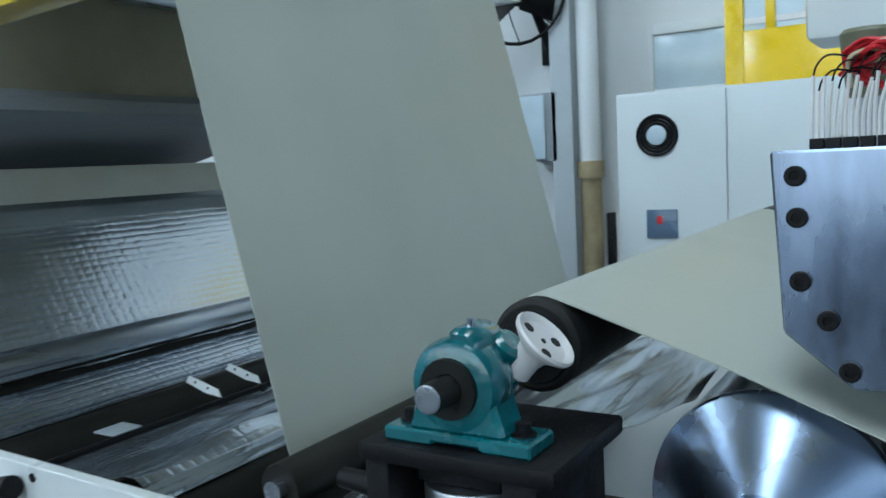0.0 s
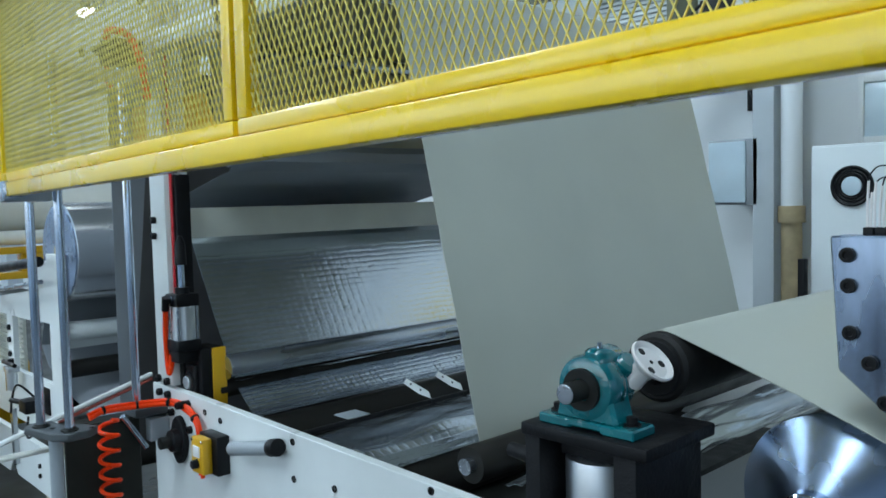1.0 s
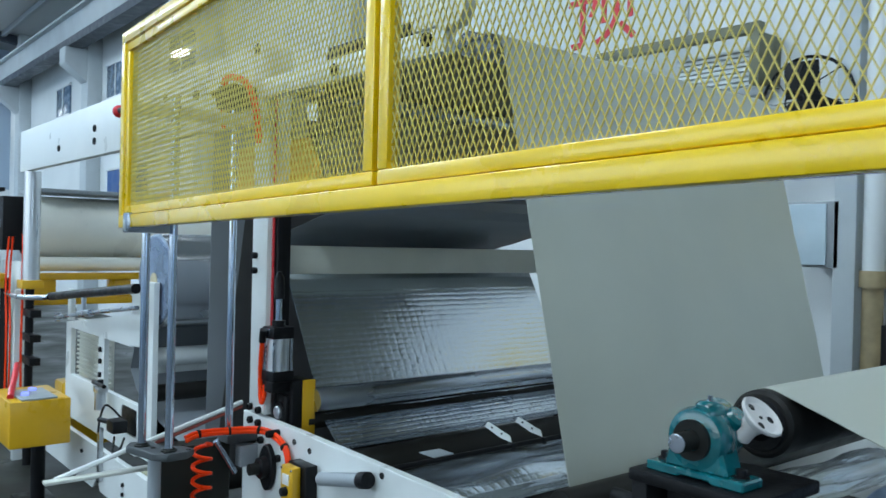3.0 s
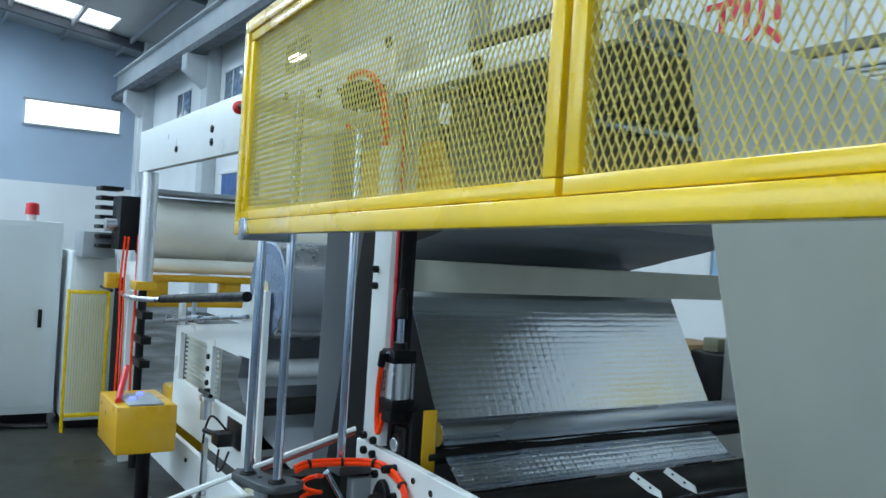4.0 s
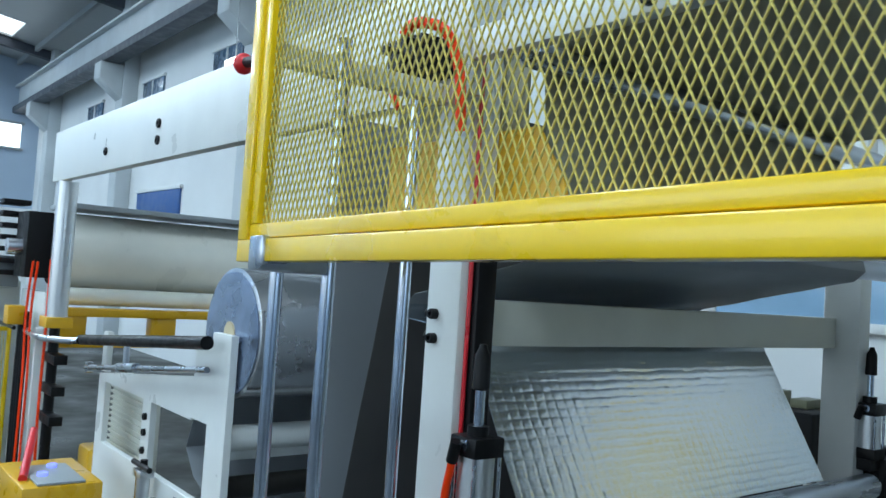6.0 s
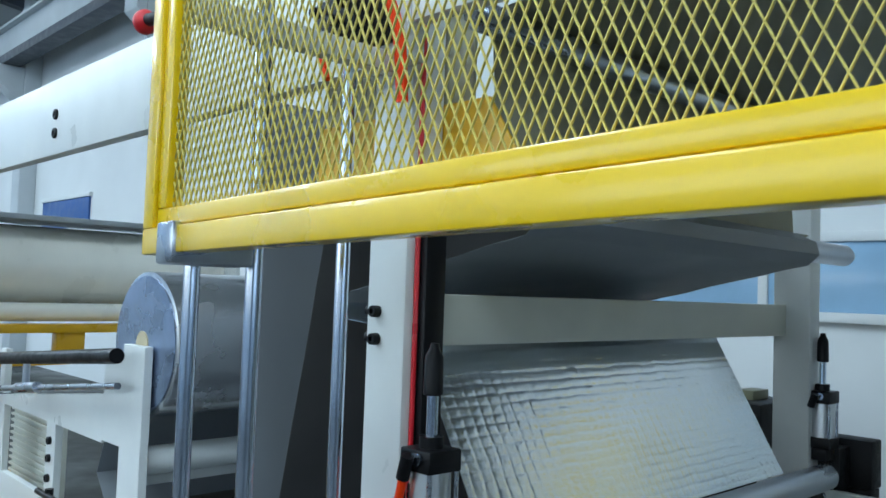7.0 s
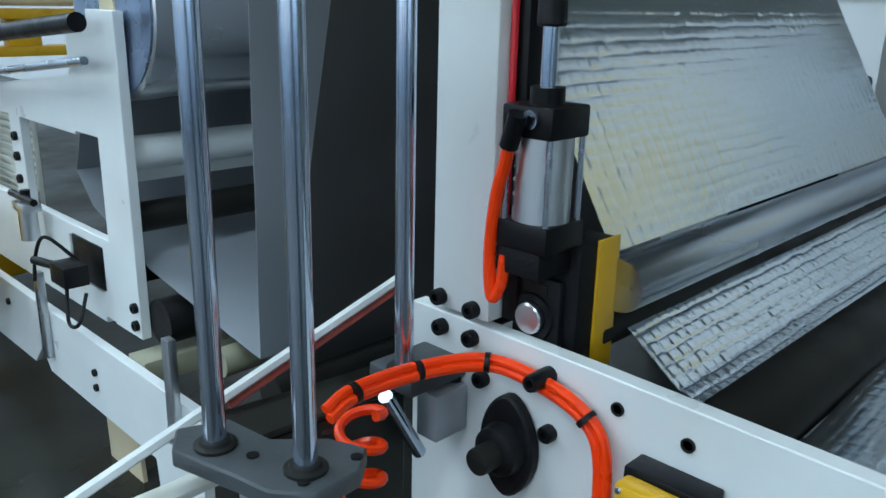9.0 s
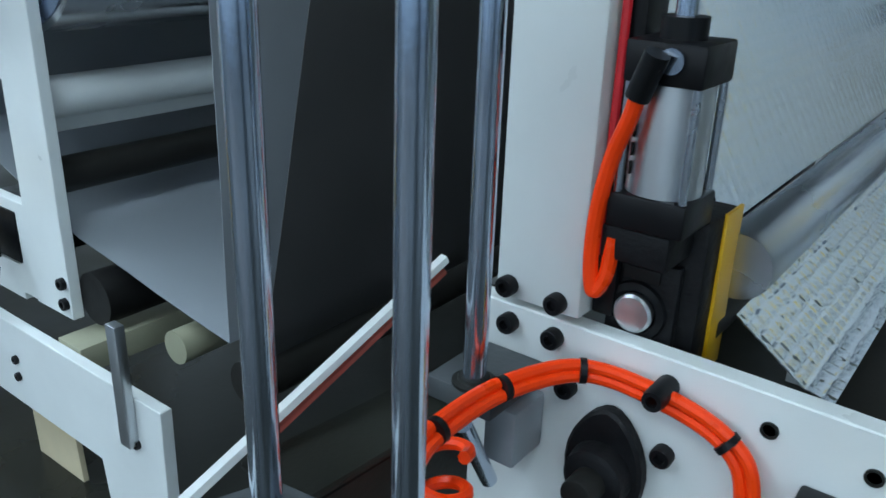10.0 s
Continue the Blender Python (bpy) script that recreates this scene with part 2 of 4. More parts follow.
def mesh_object(name, bm, material, at, smooth=35):
    me = bpy.data.meshes.new(name)
    bmesh.ops.translate(bm, verts=bm.verts, vec=-Vector(at))
    bm.to_mesh(me)
    bm.free()
    me.materials.append(material)
    me.shade_smooth()
    me.set_sharp_from_angle(angle=radians(smooth))
    return new(name, me)


def thing(name, at, label, category, group="", kind=""):
    ob = new(name)
    ob.empty_display_size = 0.05
    ob.location = at
    ORIGIN[ob] = Vector(at)
    return tagged(ob, label, category, group, kind)


def solid(name, bm, material, label="", category="", group="", kind="", smooth=35):
    """A thing of one mesh."""
    low = min(v.co.z for v in bm.verts)
    mid = sum((v.co for v in bm.verts), Vector()) / len(bm.verts)
    at = Vector((mid.x, mid.y, low))
    ob = mesh_object(name, bm, material, at, smooth)
    ob.location = at
    ORIGIN[ob] = at
    return tagged(ob, label, category, group, kind)


def part(name, bm, material, parent, label="", smooth=35, kind=""):
    ob = mesh_object(name, bm, material, ORIGIN[parent], smooth)
    ob.parent = parent
    ORIGIN[ob] = ORIGIN[parent]
    return tagged(ob, label, kind=kind)


def structure(name, bm, material, label=""):
    return solid(name, bm, material, label, name.split("_")[0], kind="structure")


def hexbolt(x, y, z, r=0.011, h=0.012, out=-1):
    """A socket-head bolt on a face that looks along y."""
    return lathe([(0, r * 0.9), (0, r), (h * 0.85, r), (h, r * 0.88), (h, r * 0.5), (h * 0.55, r * 0.45)], (x, y, z), (0, out, 0), 14)


def bubbles(pitch, height, wrinkle=0.0, wave=3.5, wide=None):
    """Quilted pillows in straight rows with narrow creases, uneven fullness and slow waves."""
    wide = wide or pitch

    def rise(s, y):
        u = s / pitch + 0.16 * noise.noise(Vector((s * 14, y * 14, 5)))
        v = y / wide + 0.16 * noise.noise(Vector((s * 14, y * 14, 9)))
        full = 0.75 + 0.6 * noise.noise(Vector((math.floor(u) * 1.7, math.floor(v) * 2.3, 4)))
        pillow = (1 - abs(2 * (u % 1) - 1) ** 4) * (1 - abs(2 * (v % 1) - 1) ** 7)
        dent = 0.15 * noise.noise(Vector((s * 95, y * 70, 2.1)))
        return height * (full + dent) * pillow + wrinkle * noise.noise(Vector((s * 9, y * wave, 0.3)))
    return rise


def ripples(amount, sx=6.0, sy=2.0):
    return lambda s, y: amount * noise.noise(Vector((s * sx, y * sy, 1.7)))


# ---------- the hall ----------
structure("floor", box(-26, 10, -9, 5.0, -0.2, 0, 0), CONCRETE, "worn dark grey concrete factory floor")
structure("wall_north", box(-26, 10, 4.85, 5.1, 0, 7.6, 0), WALLW, "white painted factory wall behind the machines")
structure("wall_west", box(-26.3, -26, -9, 4.85, 0, 2.9, 0), WALLW, "white lower part of the far hall wall")
structure("wall_west_upper", box(-26.3, -26, -9, 4.85, 2.9, 9, 0), WALLB, "blue-grey upper part of the far hall wall")
structure("wall_east", box(10, 10.3, -9, 4.85, 0, 9, 0), WALLB, "blue-grey factory wall")
structure("wall_south", merge(box(-26, 10, -9.3, -9, 0, 1.6, 0), box(-26, 10, -9.3, -9, 4.9, 9.2, 0), box(-26, -12.2, -9.3, -9, 1.6, 4.9, 0), box(6.2, 10, -9.3, -9, 1.6, 4.9, 0)), WALLB, "blue-grey factory wall with a long window band")
structure("window_1", merge(*[box(x - 0.04, x + 0.04, -9.2, -9.1, 1.6, 4.9) for x in np.arange(-12.2, 6.3, 2.3)]), GREYP, "steel-framed window band")
ceil = bmesh.new()
for a, b in ((-26, -23.8), (-22.2, -16.8), (-15.2, -8.8), (-7.2, -0.8), (0.8, 10)):
    vs = [ceil.verts.new(c) for c in ((a, 5.1, 6.85), (b, 5.1, 6.85), (b, -9, 8.7), (a, -9, 8.7))]
    ceil.faces.new(vs)
for X in (-23.0, -16.0, -8.0, 0.0):
    for y0, y1 in ((5.1, 3.6), (-8.0, -9.0)):
        vs = [ceil.verts.new((x, y, 6.85 + 0.1312 * (5.1 - y))) for x, y in ((X - 0.8, y0), (X + 0.8, y0), (X + 0.8, y1), (X - 0.8, y1))]
        ceil.faces.new(vs)
ex = bmesh.ops.extrude_face_region(ceil, geom=ceil.faces[:])
bmesh.ops.translate(ceil, verts=[v for v in ex["geom"] if isinstance(v, bmesh.types.BMVert)], vec=(0, 0, 0.12))
bmesh.ops.recalc_face_normals(ceil, faces=ceil.faces)
structure("ceiling", ceil, ROOFM, "grey sheet roof on steel purlins")
for X in (-23.0, -16.0, -8.0, 0.0):
    g = bmesh.new()
    g.faces.new([g.verts.new((x, y, 6.9 + 0.1312 * (5.1 - y))) for x, y in ((X - 0.8, 3.6), (X + 0.8, 3.6), (X + 0.8, -8.0), (X - 0.8, -8.0))])
    structure("skylight_pane", g, WINDOW, "bright translucent skylight sheet in the roof")
for X in np.arange(-24, 10, 6.0):
    r = thing("roof_rafter", (X, 5, 6.5), "dark steel rafter under the sloping roof", "rafter", "roof rafters", "structure")
    b = bmesh.new()
    vs = [b.verts.new((X + dx, y, 6.62 + dz + 0.1312 * (5.1 - y))) for dx in (-0.1, 0.1) for y, dz in ((4.85, 0), (4.85, 0.22), (-9, 0.22), (-9, 0))]
    for f in ((0, 1, 2, 3), (7, 6, 5, 4), (0, 3, 7, 4), (1, 5, 6, 2), (0, 4, 5, 1), (3, 2, 6, 7)):
        b.faces.new([vs[i] for i in f])
    part("beam", b, ROOFSTEEL, r)
for i, y in enumerate(np.arange(4.2, -9, -1.5)):
    z = 6.85 + 0.1312 * (5.1 - y)
    solid("roof_purlin", box(-26, 10, y - 0.04, y + 0.04, z - 0.14, z - 0.01, 0), GREYP, "long thin grey steel roof purlin", "purlin", "roof purlins", "structure")
cr = thing("crane_beam", (-8, 4.3, 5.6), "pale crane runway beam with dark lower flange", "crane beam", kind="structure")
part("web_plate", box(-26, 10, 4.28, 4.34, 5.66, 6.2), STONEC, cr)
part("lower_flange", box(-26, 10, 4.15, 4.47, 5.5, 5.658), ROOFSTEEL, cr)
part("upper_flange", box(-26, 10, 4.17, 4.45, 6.2, 6.25), STONEC, cr)
for X in (-23.8, -17.8, -11.8, -7.8):
    c = thing("pillar", (X, 4.7, 0), "pale concrete wall pillar with a crane corbel", "pillar", "wall pillars", "structure")
    part("shaft", box(X - 0.22, X + 0.22, 4.55, 4.85, 0, 7.0, 0.02), STONEC, c)
    b = prism([(4.1, 5.498), (4.55, 5.498), (4.55, 4.82), (4.1, 5.17)], X - 0.2, X + 0.2, 0.01)
    for v in b.verts:
        v.co = Vector((v.co.y, v.co.x, v.co.z))
    bmesh.ops.recalc_face_normals(b, faces=b.faces)
    part("corbel", b, STONEC, c)
w2 = thing("window_2", (-25.98, 3.1, 4.5), "long bright strip window high in the wall", "window", kind="structure")
part("pane", box(-26.0, -25.96, 1.9, 4.4, 4.55, 5.2), WINDOW, w2)
part("window_frame", merge(box(-26.0, -25.94, 1.82, 4.48, 5.2, 5.27), box(-26.0, -25.94, 1.82, 4.48, 4.48, 4.55)), GREYP, w2)

# things along the north wall
p = thing("wall_column", (-1.78, 4.6, 0), "grey steel column standing against the white wall", "column")
part("shaft", merge(box(-1.96, -1.83, 4.42, 4.45, 0, 6.8), box(-1.96, -1.83, 4.80, 4.83, 0, 6.8), box(-1.905, -1.885, 4.451, 4.799, 0, 6.8)), STONEC, p)
p = thing("drain_pipe", (-1.755, 4.50, 0), "white drain pipe, stained yellow-brown below the joint", "pipe")
part("upper_pipe", rod((-1.755, 4.50, 1.50), (-1.755, 4.50, 6.8), 0.062), WALLW, p)
part("lower_pipe", rod((-1.755, 4.50, 0), (-1.755, 4.50, 1.50), 0.06), BROWN, p, "yellow-brown stained lower pipe")
part("coupling", lathe([(0, 0.066), (0, 0.078), (0.1, 0.078), (0.1, 0.066)], (-1.755, 4.50, 1.42), (0, 0, 1)), BROWN, p)
fan = thing("wall_fan", (-2.18, 4.83, 2.5), "large black wall fan with a round wire guard", "fan")
FC = Vector((-2.13, 4.35, 2.53))
part("guard", merge(*[tube([FC + Vector((r * math.cos(a), -0.12 + 0.16 * (r / 0.3) ** 2, r * math.sin(a))) for a in np.linspace(0, 6.2832, 25)], 0.006 if r < 0.29 else 0.011, 5, 1, False) for r in (0.06, 0.3)], *[tube([FC + Vector((r * math.cos(a), -0.12 + 0.16 * (r / 0.3) ** 2, r * math.sin(a))) for r in (0.03, 0.16, 0.3)], 0.004, 4, 3) for a in np.linspace(0, 6.2832, 9)[:-1]]), BLACK, fan, kind="stuff")
part("motor", lathe([(0, 0.05), (0, 0.08), (0.2, 0.08), (0.22, 0.04)], FC + Vector((0, 0.04, 0)), (0, 1, 0)), BLACK, fan)
bl = []
for k in range(3):
    b = box(0.04, 0.27, -0.004, 0.004, -0.10, 0.10, 0.002)
    bmesh.ops.transform(b, matrix=Matrix.Translation(FC) @ pose(0, 0, 0, 0, 120 * k + 25, 0) @ pose(0, 0, 0, 28, 0, 0), verts=b.verts)
    part("blade", b, BLACK, fan)
part("wall_arm", merge(rod(FC + Vector((0, 0.2, 0)), (-2.12, 4.80, 2.24), 0.03), box(-2.18, -2.04, 4.8, 4.848, 2.14, 2.40)), BLACK, fan)
lv = thing("louvre_vent", (-3.1, 4.7, 2.9), "white louvred wall vent under an olive steel bracket", "vent")
part("bracket", merge(box(-3.95, -2.55, 4.55, 4.62, 3.10, 3.17), box(-2.62, -2.55, 4.55, 4.84, 2.75, 3.10)), OLIVE, lv)
part("frame", box(-3.35, -2.66, 4.78, 4.845, 2.72, 3.06), WALLW, lv)
for z in np.arange(2.75, 3.05, 0.035):
    part("slat", box(-3.32, -2.68, 4.74, 4.78, z, z + 0.02, 0.002), PANEL, lv)
part("lower_bar", box(-3.3, -2.55, 4.6, 4.68, 2.68, 2.74), GREYP, lv)
sg = thing("red_wall_sign", (-3.9, 4.83, 3.4), "white wall board with a large red painted character", "sign")
part("board", box(-7.5, -3.3, 4.815, 4.845, 2.9, 5.2), PANEL, sg)
tx = bpy.data.curves.new("character", "FONT")
tx.body, tx.size, tx.extrude = "\u9884", 0.78, 0.003
to = new("character", tx)
to.parent = sg
to.matrix_world = Matrix.Identity(4)
to.location, to.rotation_euler = Vector((-4.52, 4.81, 3.38)) - ORIGIN[sg], (radians(90), 0, 0)
tx.materials.append(RED)
wb = thing("wall_box", (-2.1, 4.7, 1.5), "pale blue electrical box with a grey side on the wall", "electrical box")
part("door", box(-2.24, -2.0, 4.40, 4.42, 1.545, 1.92), FROST, wb)
part("body", box(-2.25, -1.93, 4.42, 4.84, 1.53, 1.935), GREYP, wb)

w4 = thing("window_4", (-3.4, 4.83, 1.5), "pale blue glazed window behind the drive side", "window", kind="structure")
for x0, x1 in ((-4.3, -3.52), (-3.46, -2.66)):
    part("pane", box(x0, x1, 4.82, 4.846, 1.56, 1.98), FROSTB, w4)
part("window_frame", merge(box(-4.36, -2.6, 4.80, 4.846, 1.50, 1.56), box(-4.36, -2.6, 4.80, 4.846, 1.98, 2.04), box(-3.52, -3.46, 4.80, 4.846, 1.56, 1.98), box(-4.36, -4.30, 4.80, 4.846, 1.56, 1.98), box(-2.66, -2.6, 4.80, 4.846, 1.56, 1.98)), WALLW, w4)
w5 = thing("window_5", (-15.9, 4.83, 2.4), "blue glazed window low in the hall wall", "window", kind="structure")
part("pane", box(-17.0, -14.8, 4.81, 4.846, 2.45, 2.95), BLUEP, w5)
part("window_frame", merge(box(-17.06, -14.74, 4.79, 4.846, 2.95, 3.02), box(-17.06, -14.74, 4.79, 4.846, 2.38, 2.45)), WALLW, w5)
for i, x in enumerate((-20.4, -16.6, -13.2)):
    w = thing("window_%d" % (6 + i), (x, 4.83, 4.4), "dark glazed window high in the hall wall", "window", kind="structure")
    part("pane", box(x - 0.55, x + 0.55, 4.81, 4.846, 4.45, 5.1), SCREEN, w)
    part("window_frame", merge(box(x - 0.6, x + 0.6, 4.79, 4.846, 5.1, 5.16), box(x - 0.6, x + 0.6, 4.79, 4.846, 4.39, 4.45), box(x - 0.02, x + 0.02, 4.79, 4.81, 4.45, 5.1)), WALLW, w)
cb = thing("control_cabinet", (-0.7, 3.8, 0), "tall pale grey steel control cabinet with fan and display", "cabinet")
part("body", box(-1.27, 0.6, 3.6, 4.2, 0.0, 1.82, 0.006), PANEL, cb)
part("door", box(-1.262, -0.775, 3.58, 3.6, 0.06, 1.81), PANEL, cb)
part("door", box(-0.767, 0.1, 3.58, 3.6, 0.06, 1.81), PANEL, cb)
f = part("fan_grille", merge(lathe([(0, 0.095), (0.012, 0.095), (0.016, 0.088), (0.012, 0.08), (0.004, 0.08)], (-1.075, 3.58, 1.625), (0, -1, 0)), *[lathe([(0, r + 0.005), (0.012, r + 0.004), (0.014, r), (0.012, r - 0.004), (0, r - 0.005)], (-1.075, 3.58, 1.625), (0, -1, 0)) for r in (0.07, 0.056)]), BLACK, cb, "round black fan grille")
part("hub_disc", lathe([(0, 0.044), (0.016, 0.044), (0.018, 0.04)], (-1.075, 3.58, 1.625), (0, -1, 0)), FROST, f, "pale blue label disc")
d = part("display", box(-1.13, -0.99, 3.565, 3.582, 1.16, 1.29), SCREEN, cb, "blue-grey meter display")
part("digit_bar", box(-1.08, -1.055, 3.561, 3.566, 1.225, 1.26, 0.001), RED, d)
part("handle", box(-1.315, -1.285, 3.55, 3.60, 0.98, 1.28), BLACK, cb, "black door handle")
wd = thing("window_3", (-1.26, 4.83, 1.9), "white-framed window in the factory wall", "window", kind="structure")
part("pane", box(-1.46, -1.02, 4.82, 4.846, 1.92, 2.24), FROST, wd)
part("window_frame", merge(box(-1.49, -1.46, 4.8, 4.846, 1.88, 2.3), box(-1.46, -0.99, 4.8, 4.846, 2.24, 2.3), box(-1.46, -0.99, 4.8, 4.846, 1.88, 1.92), box(-1.02, -0.99, 4.8, 4.846, 1.92, 2.24)), WALLW, wd)
yd = thing("yellow_door_frame", (-0.6, 4.3, 0), "yellow steel machine door with glazed openings", "door")
part("panel", merge(box(-0.93, -0.84, 4.28, 4.34, 0, 2.9), box(-0.84, -0.3, 4.285, 4.34, 0.0, 2.13), box(-0.84, -0.3, 4.285, 4.34, 2.5, 2.9), box(-0.735, -0.69, 4.285, 4.34, 2.13, 2.5), box(-0.55, -0.3, 4.285, 4.34, 2.13, 2.5)), YELLOW, yd)
for x0, x1 in ((-0.838, -0.737), (-0.688, -0.552)):
    part("pane", box(x0, x1, 4.30, 4.32, 2.132, 2.498, 0), FROST, yd)
    part("sill_strip", box(x0, x1, 4.292, 4.299, 2.16, 2.19, 0), PLASTW, yd, "bright strip across the pane")


# ---------- the laminating machine ----------
Y0, Y1 = 1.03, 2.39
mf = thing("machine_frame", (-1.0, 1.8, 0), "white steel machine frame with side plates and columns", "machine frame")
PL = 0.872
part("side_plate", merge(prism([(-2.56, 0.96), (-2.2, 0.957), (-0.62, 0.925), (-0.62, 0.25), (-2.56, 0.25)], PL, PL + 0.03)), WHITE, mf)
part("side_plate", merge(prism([(-2.56, 0.96), (0.6, 0.96), (0.6, 0.25), (-2.56, 0.25)], 2.78, 2.81)), WHITE, mf)
for x in (-2.45, -0.75):
    for y in (PL + 0.03, 2.70):
        part("foot", box(x - 0.06, x + 0.06, y, y + 0.08, 0, 0.27), WHITE, mf)
part("column", box(-2.515, -2.396, PL, PL + 0.09, 0.967, 2.34, 0.004), WHITE, mf)
part("column", box(-2.47, -2.34, 2.705, 2.79, 0.967, 2.34, 0.004), WHITE, mf)
part("cross_beam", box(-2.50, -2.42, PL + 0.10, 2.70, 1.49, 1.60, 0.004), CREAM, mf, "cream painted cross beam")
part("top_beam", box(-6.05, -2.36, PL - 0.05, PL - 0.003, 2.06, 2.345, 0.004), WHITE, mf)
part("top_beam", box(-6.05, -2.475, 2.73, 2.79, 2.06, 2.345, 0.004), WHITE, mf)
part("top_rail", box(-2.357, -1.33, PL - 0.045, PL - 0.005, 2.135, 2.205, 0.003), WHITE, mf)
part("top_rail", box(-2.337, -1.33, 2.72, 2.76, 2.135, 2.205, 0.003), WHITE, mf)
for x, z in ((-2.495, 0.985), (-2.425, 0.982), (-2.49, 0.935), (-2.425, 0.935), (-2.275, 0.925), (-2.268, 0.835), (-2.40, 0.875), (-2.455, 0.87), (-2.455, 0.80)):
    part("bolt", hexbolt(x, PL, z, 0.0135, 0.016 if z != 0.925 else 0.048), BLACK, mf)
for z in (1.56, 1.503):
    part("side_bolt", rod((-2.545, PL + 0.03, z), (-2.516, PL + 0.03, z), 0.013), BLACK, mf)
    part("bolt", hexbolt(-2.48, PL, z, 0.0125, 0.018), BLACK, mf)
for x, z in ((-4.335, 2.21), (-4.335, 2.14), (-5.047, 2.153), (-3.3, 2.25), (-2.40, 2.32), (-2.95, 2.22), (-2.62, 2.12), (-1.87, 2.165), (-1.40, 2.178)):
    part("bolt", hexbolt(x, PL - 0.045, z, 0.02, 0.014), BLACK, mf)
for x, z in ((-2.055, 0.905), (-2.16, 0.915), (-1.63, 0.81), (-1.43, 0.83), (-1.04, 0.92), (-1.63, 0.92)):
    part("screw_hole", lathe([(0, 0.010), (0.003, 0.010), (0.003, 0.0075), (-0.004, 0.007)], (x, PL, z), (0, -1, 0), 14), ZINC, mf)
part("head_plate", prism([(-1.47, 2.206), (-1.46, 2.75), (-1.24, 2.75), (-1.24, 2.24), (-1.27, 2.20), (-1.33, 2.19), (-1.36, 2.206)], PL - 0.05, PL - 0.01, 0.003), CREAM, mf, "cream upright plate at the end of the top rail")
part("slotted_bar", merge(box(-1.95, -1.48, PL - 0.03, PL - 0.01, 2.206, 2.25, 0.002), *[box(x, x + 0.022, PL - 0.034, PL - 0.0305, 2.215, 2.24, 0.0) for x in np.arange(-1.93, -1.5, 0.044)]), ZINC, mf, "dark slotted bar on the rail")
part("beam_column", rod((-5.9, PL, 1.3), (-5.9, PL, 2.06), 0.055), ALU, mf)
part("column_collar", box(-5.99, -5.83, PL - 0.07, PL + 0.07, 1.24, 1.30), AMBER, mf, "yellow fitting under the column")
part("lower_pipe", rod((-5.92, PL, 0.0), (-5.92, PL, 1.24), 0.028), CAST, mf)
part("back_plate", box(-6.12, -6.08, PL - 0.06, PL + 0.06, 0.0, 1.22), WHITE, mf)
part("red_hose", tube([(-5.89, PL - 0.05, 0.35), (-5.88, PL - 0.06, 0.8), (-5.91, PL - 0.05, 1.2), (-5.92, PL - 0.05, 1.62)], 0.008, 8), ORANGE, mf)
for z in (0.72, 0.88, 1.05):
    part("pipe_clamp", box(-5.98, -5.72, PL - 0.04, PL + 0.03, z, z + 0.05), BLACK, mf)

# webs and rollers
TURNING = []


def turning(ob, centre, radius):
    """Puts the part's origin on its axis and notes it as driven by the running web."""
    c = Vector(centre) - ORIGIN[ob.parent]
    ob.data.transform(Matrix.Translation(-c))
    ob.location = c
    TURNING.append((ob, c, radius))
    return ob


def roller(name, x, z, r, y0, y1, material, label, shaft=0.02):
    t = thing(name, (x, y0, z - r), label, "roller", "machine rollers")
    turning(part("shell", lathe([(0, r * 0.97), (0.004, r), (y1 - y0 - 0.004, r), (y1 - y0, r * 0.97)], (x, y0, z), (0, 1, 0), 48), material, t), (x, y0, z), r)
    part("shaft", rod((x, y0 + (0.004 if name == "nip_roller" else -0.02), z), (x, y1 + 0.05, z), shaft), STEEL, t)
    return t


solid("film_web", web([(-1.022, 0.975), (-1.313, 2.175), (-1.335, 2.215), (-1.375, 2.232)], Y0, Y1 + 0.08, relief=ripples(0.003)), WEB, "wide grey-beige film web running steeply up to a roller", "film web")
# same film as the steep web; its underside shade is in the colour
solid("film_web", web([(-1.376, 2.232), (-2.28, 2.205), (-2.315, 2.19), (-2.325, 2.16), (-2.30, 1.81), (-2.275, 1.815), (-2.25, 1.826)], Y0, Y1 + 0.08, relief=ripples(0.003)), SHADEBROWN, "film between top rollers, coloured brown for its shaded underside", "film web")
roller("guide_roller", -2.285, 2.16, 0.032, 0.94, 2.66, STEEL, "steel guide roller under the top cross beam")
roller("guide_roller", -1.368, 2.182, 0.036, 0.94, 2.66, STEEL, "steel guide roller carrying the film web")
roller("guide_roller", -0.975, 0.98, 0.045, 0.94, 2.66, DARKROLL, "dark rubber guide roller under the film web")
roller("guide_roller", -2.235, 1.775, 0.036, 1.036, 2.72, STEEL, "steel guide roller with film lapped round it")
solid("film_web", web([(-2.25, 1.827), (-2.195, 1.80), (-2.185, 1.76), (-2.22, 1.727), (-2.78, 1.60), (-2.82, 1.57)], Y0, Y1, 0.02, 0.03, ripples(0.004, 9, 5)), WEBSIDE, "grey film web passing under the guide roller", "film web")
solid("foil_web", web([(-2.82, 1.569), (-2.80, 1.53), (-2.57, 1.51), (-2.53, 1.49), (-2.29, 1.07)], Y0, Y1, 0.0035, 0.004, bubbles(0.024, 0.0012, 0.0012, 3.5, 0.034)), FOILSOFT, "silver bubble-foil web hanging behind the cross beam", "foil web")
roller("nip_roller", -2.262, 1.03, 0.043, 1.012, 2.66, STEEL, "steel nip roller between the two air cylinders")
roller("nip_roller", -2.30, 0.95, 0.035, 0.99, 2.66, DARKROLL, "dark rubber nip roller below the chrome one")
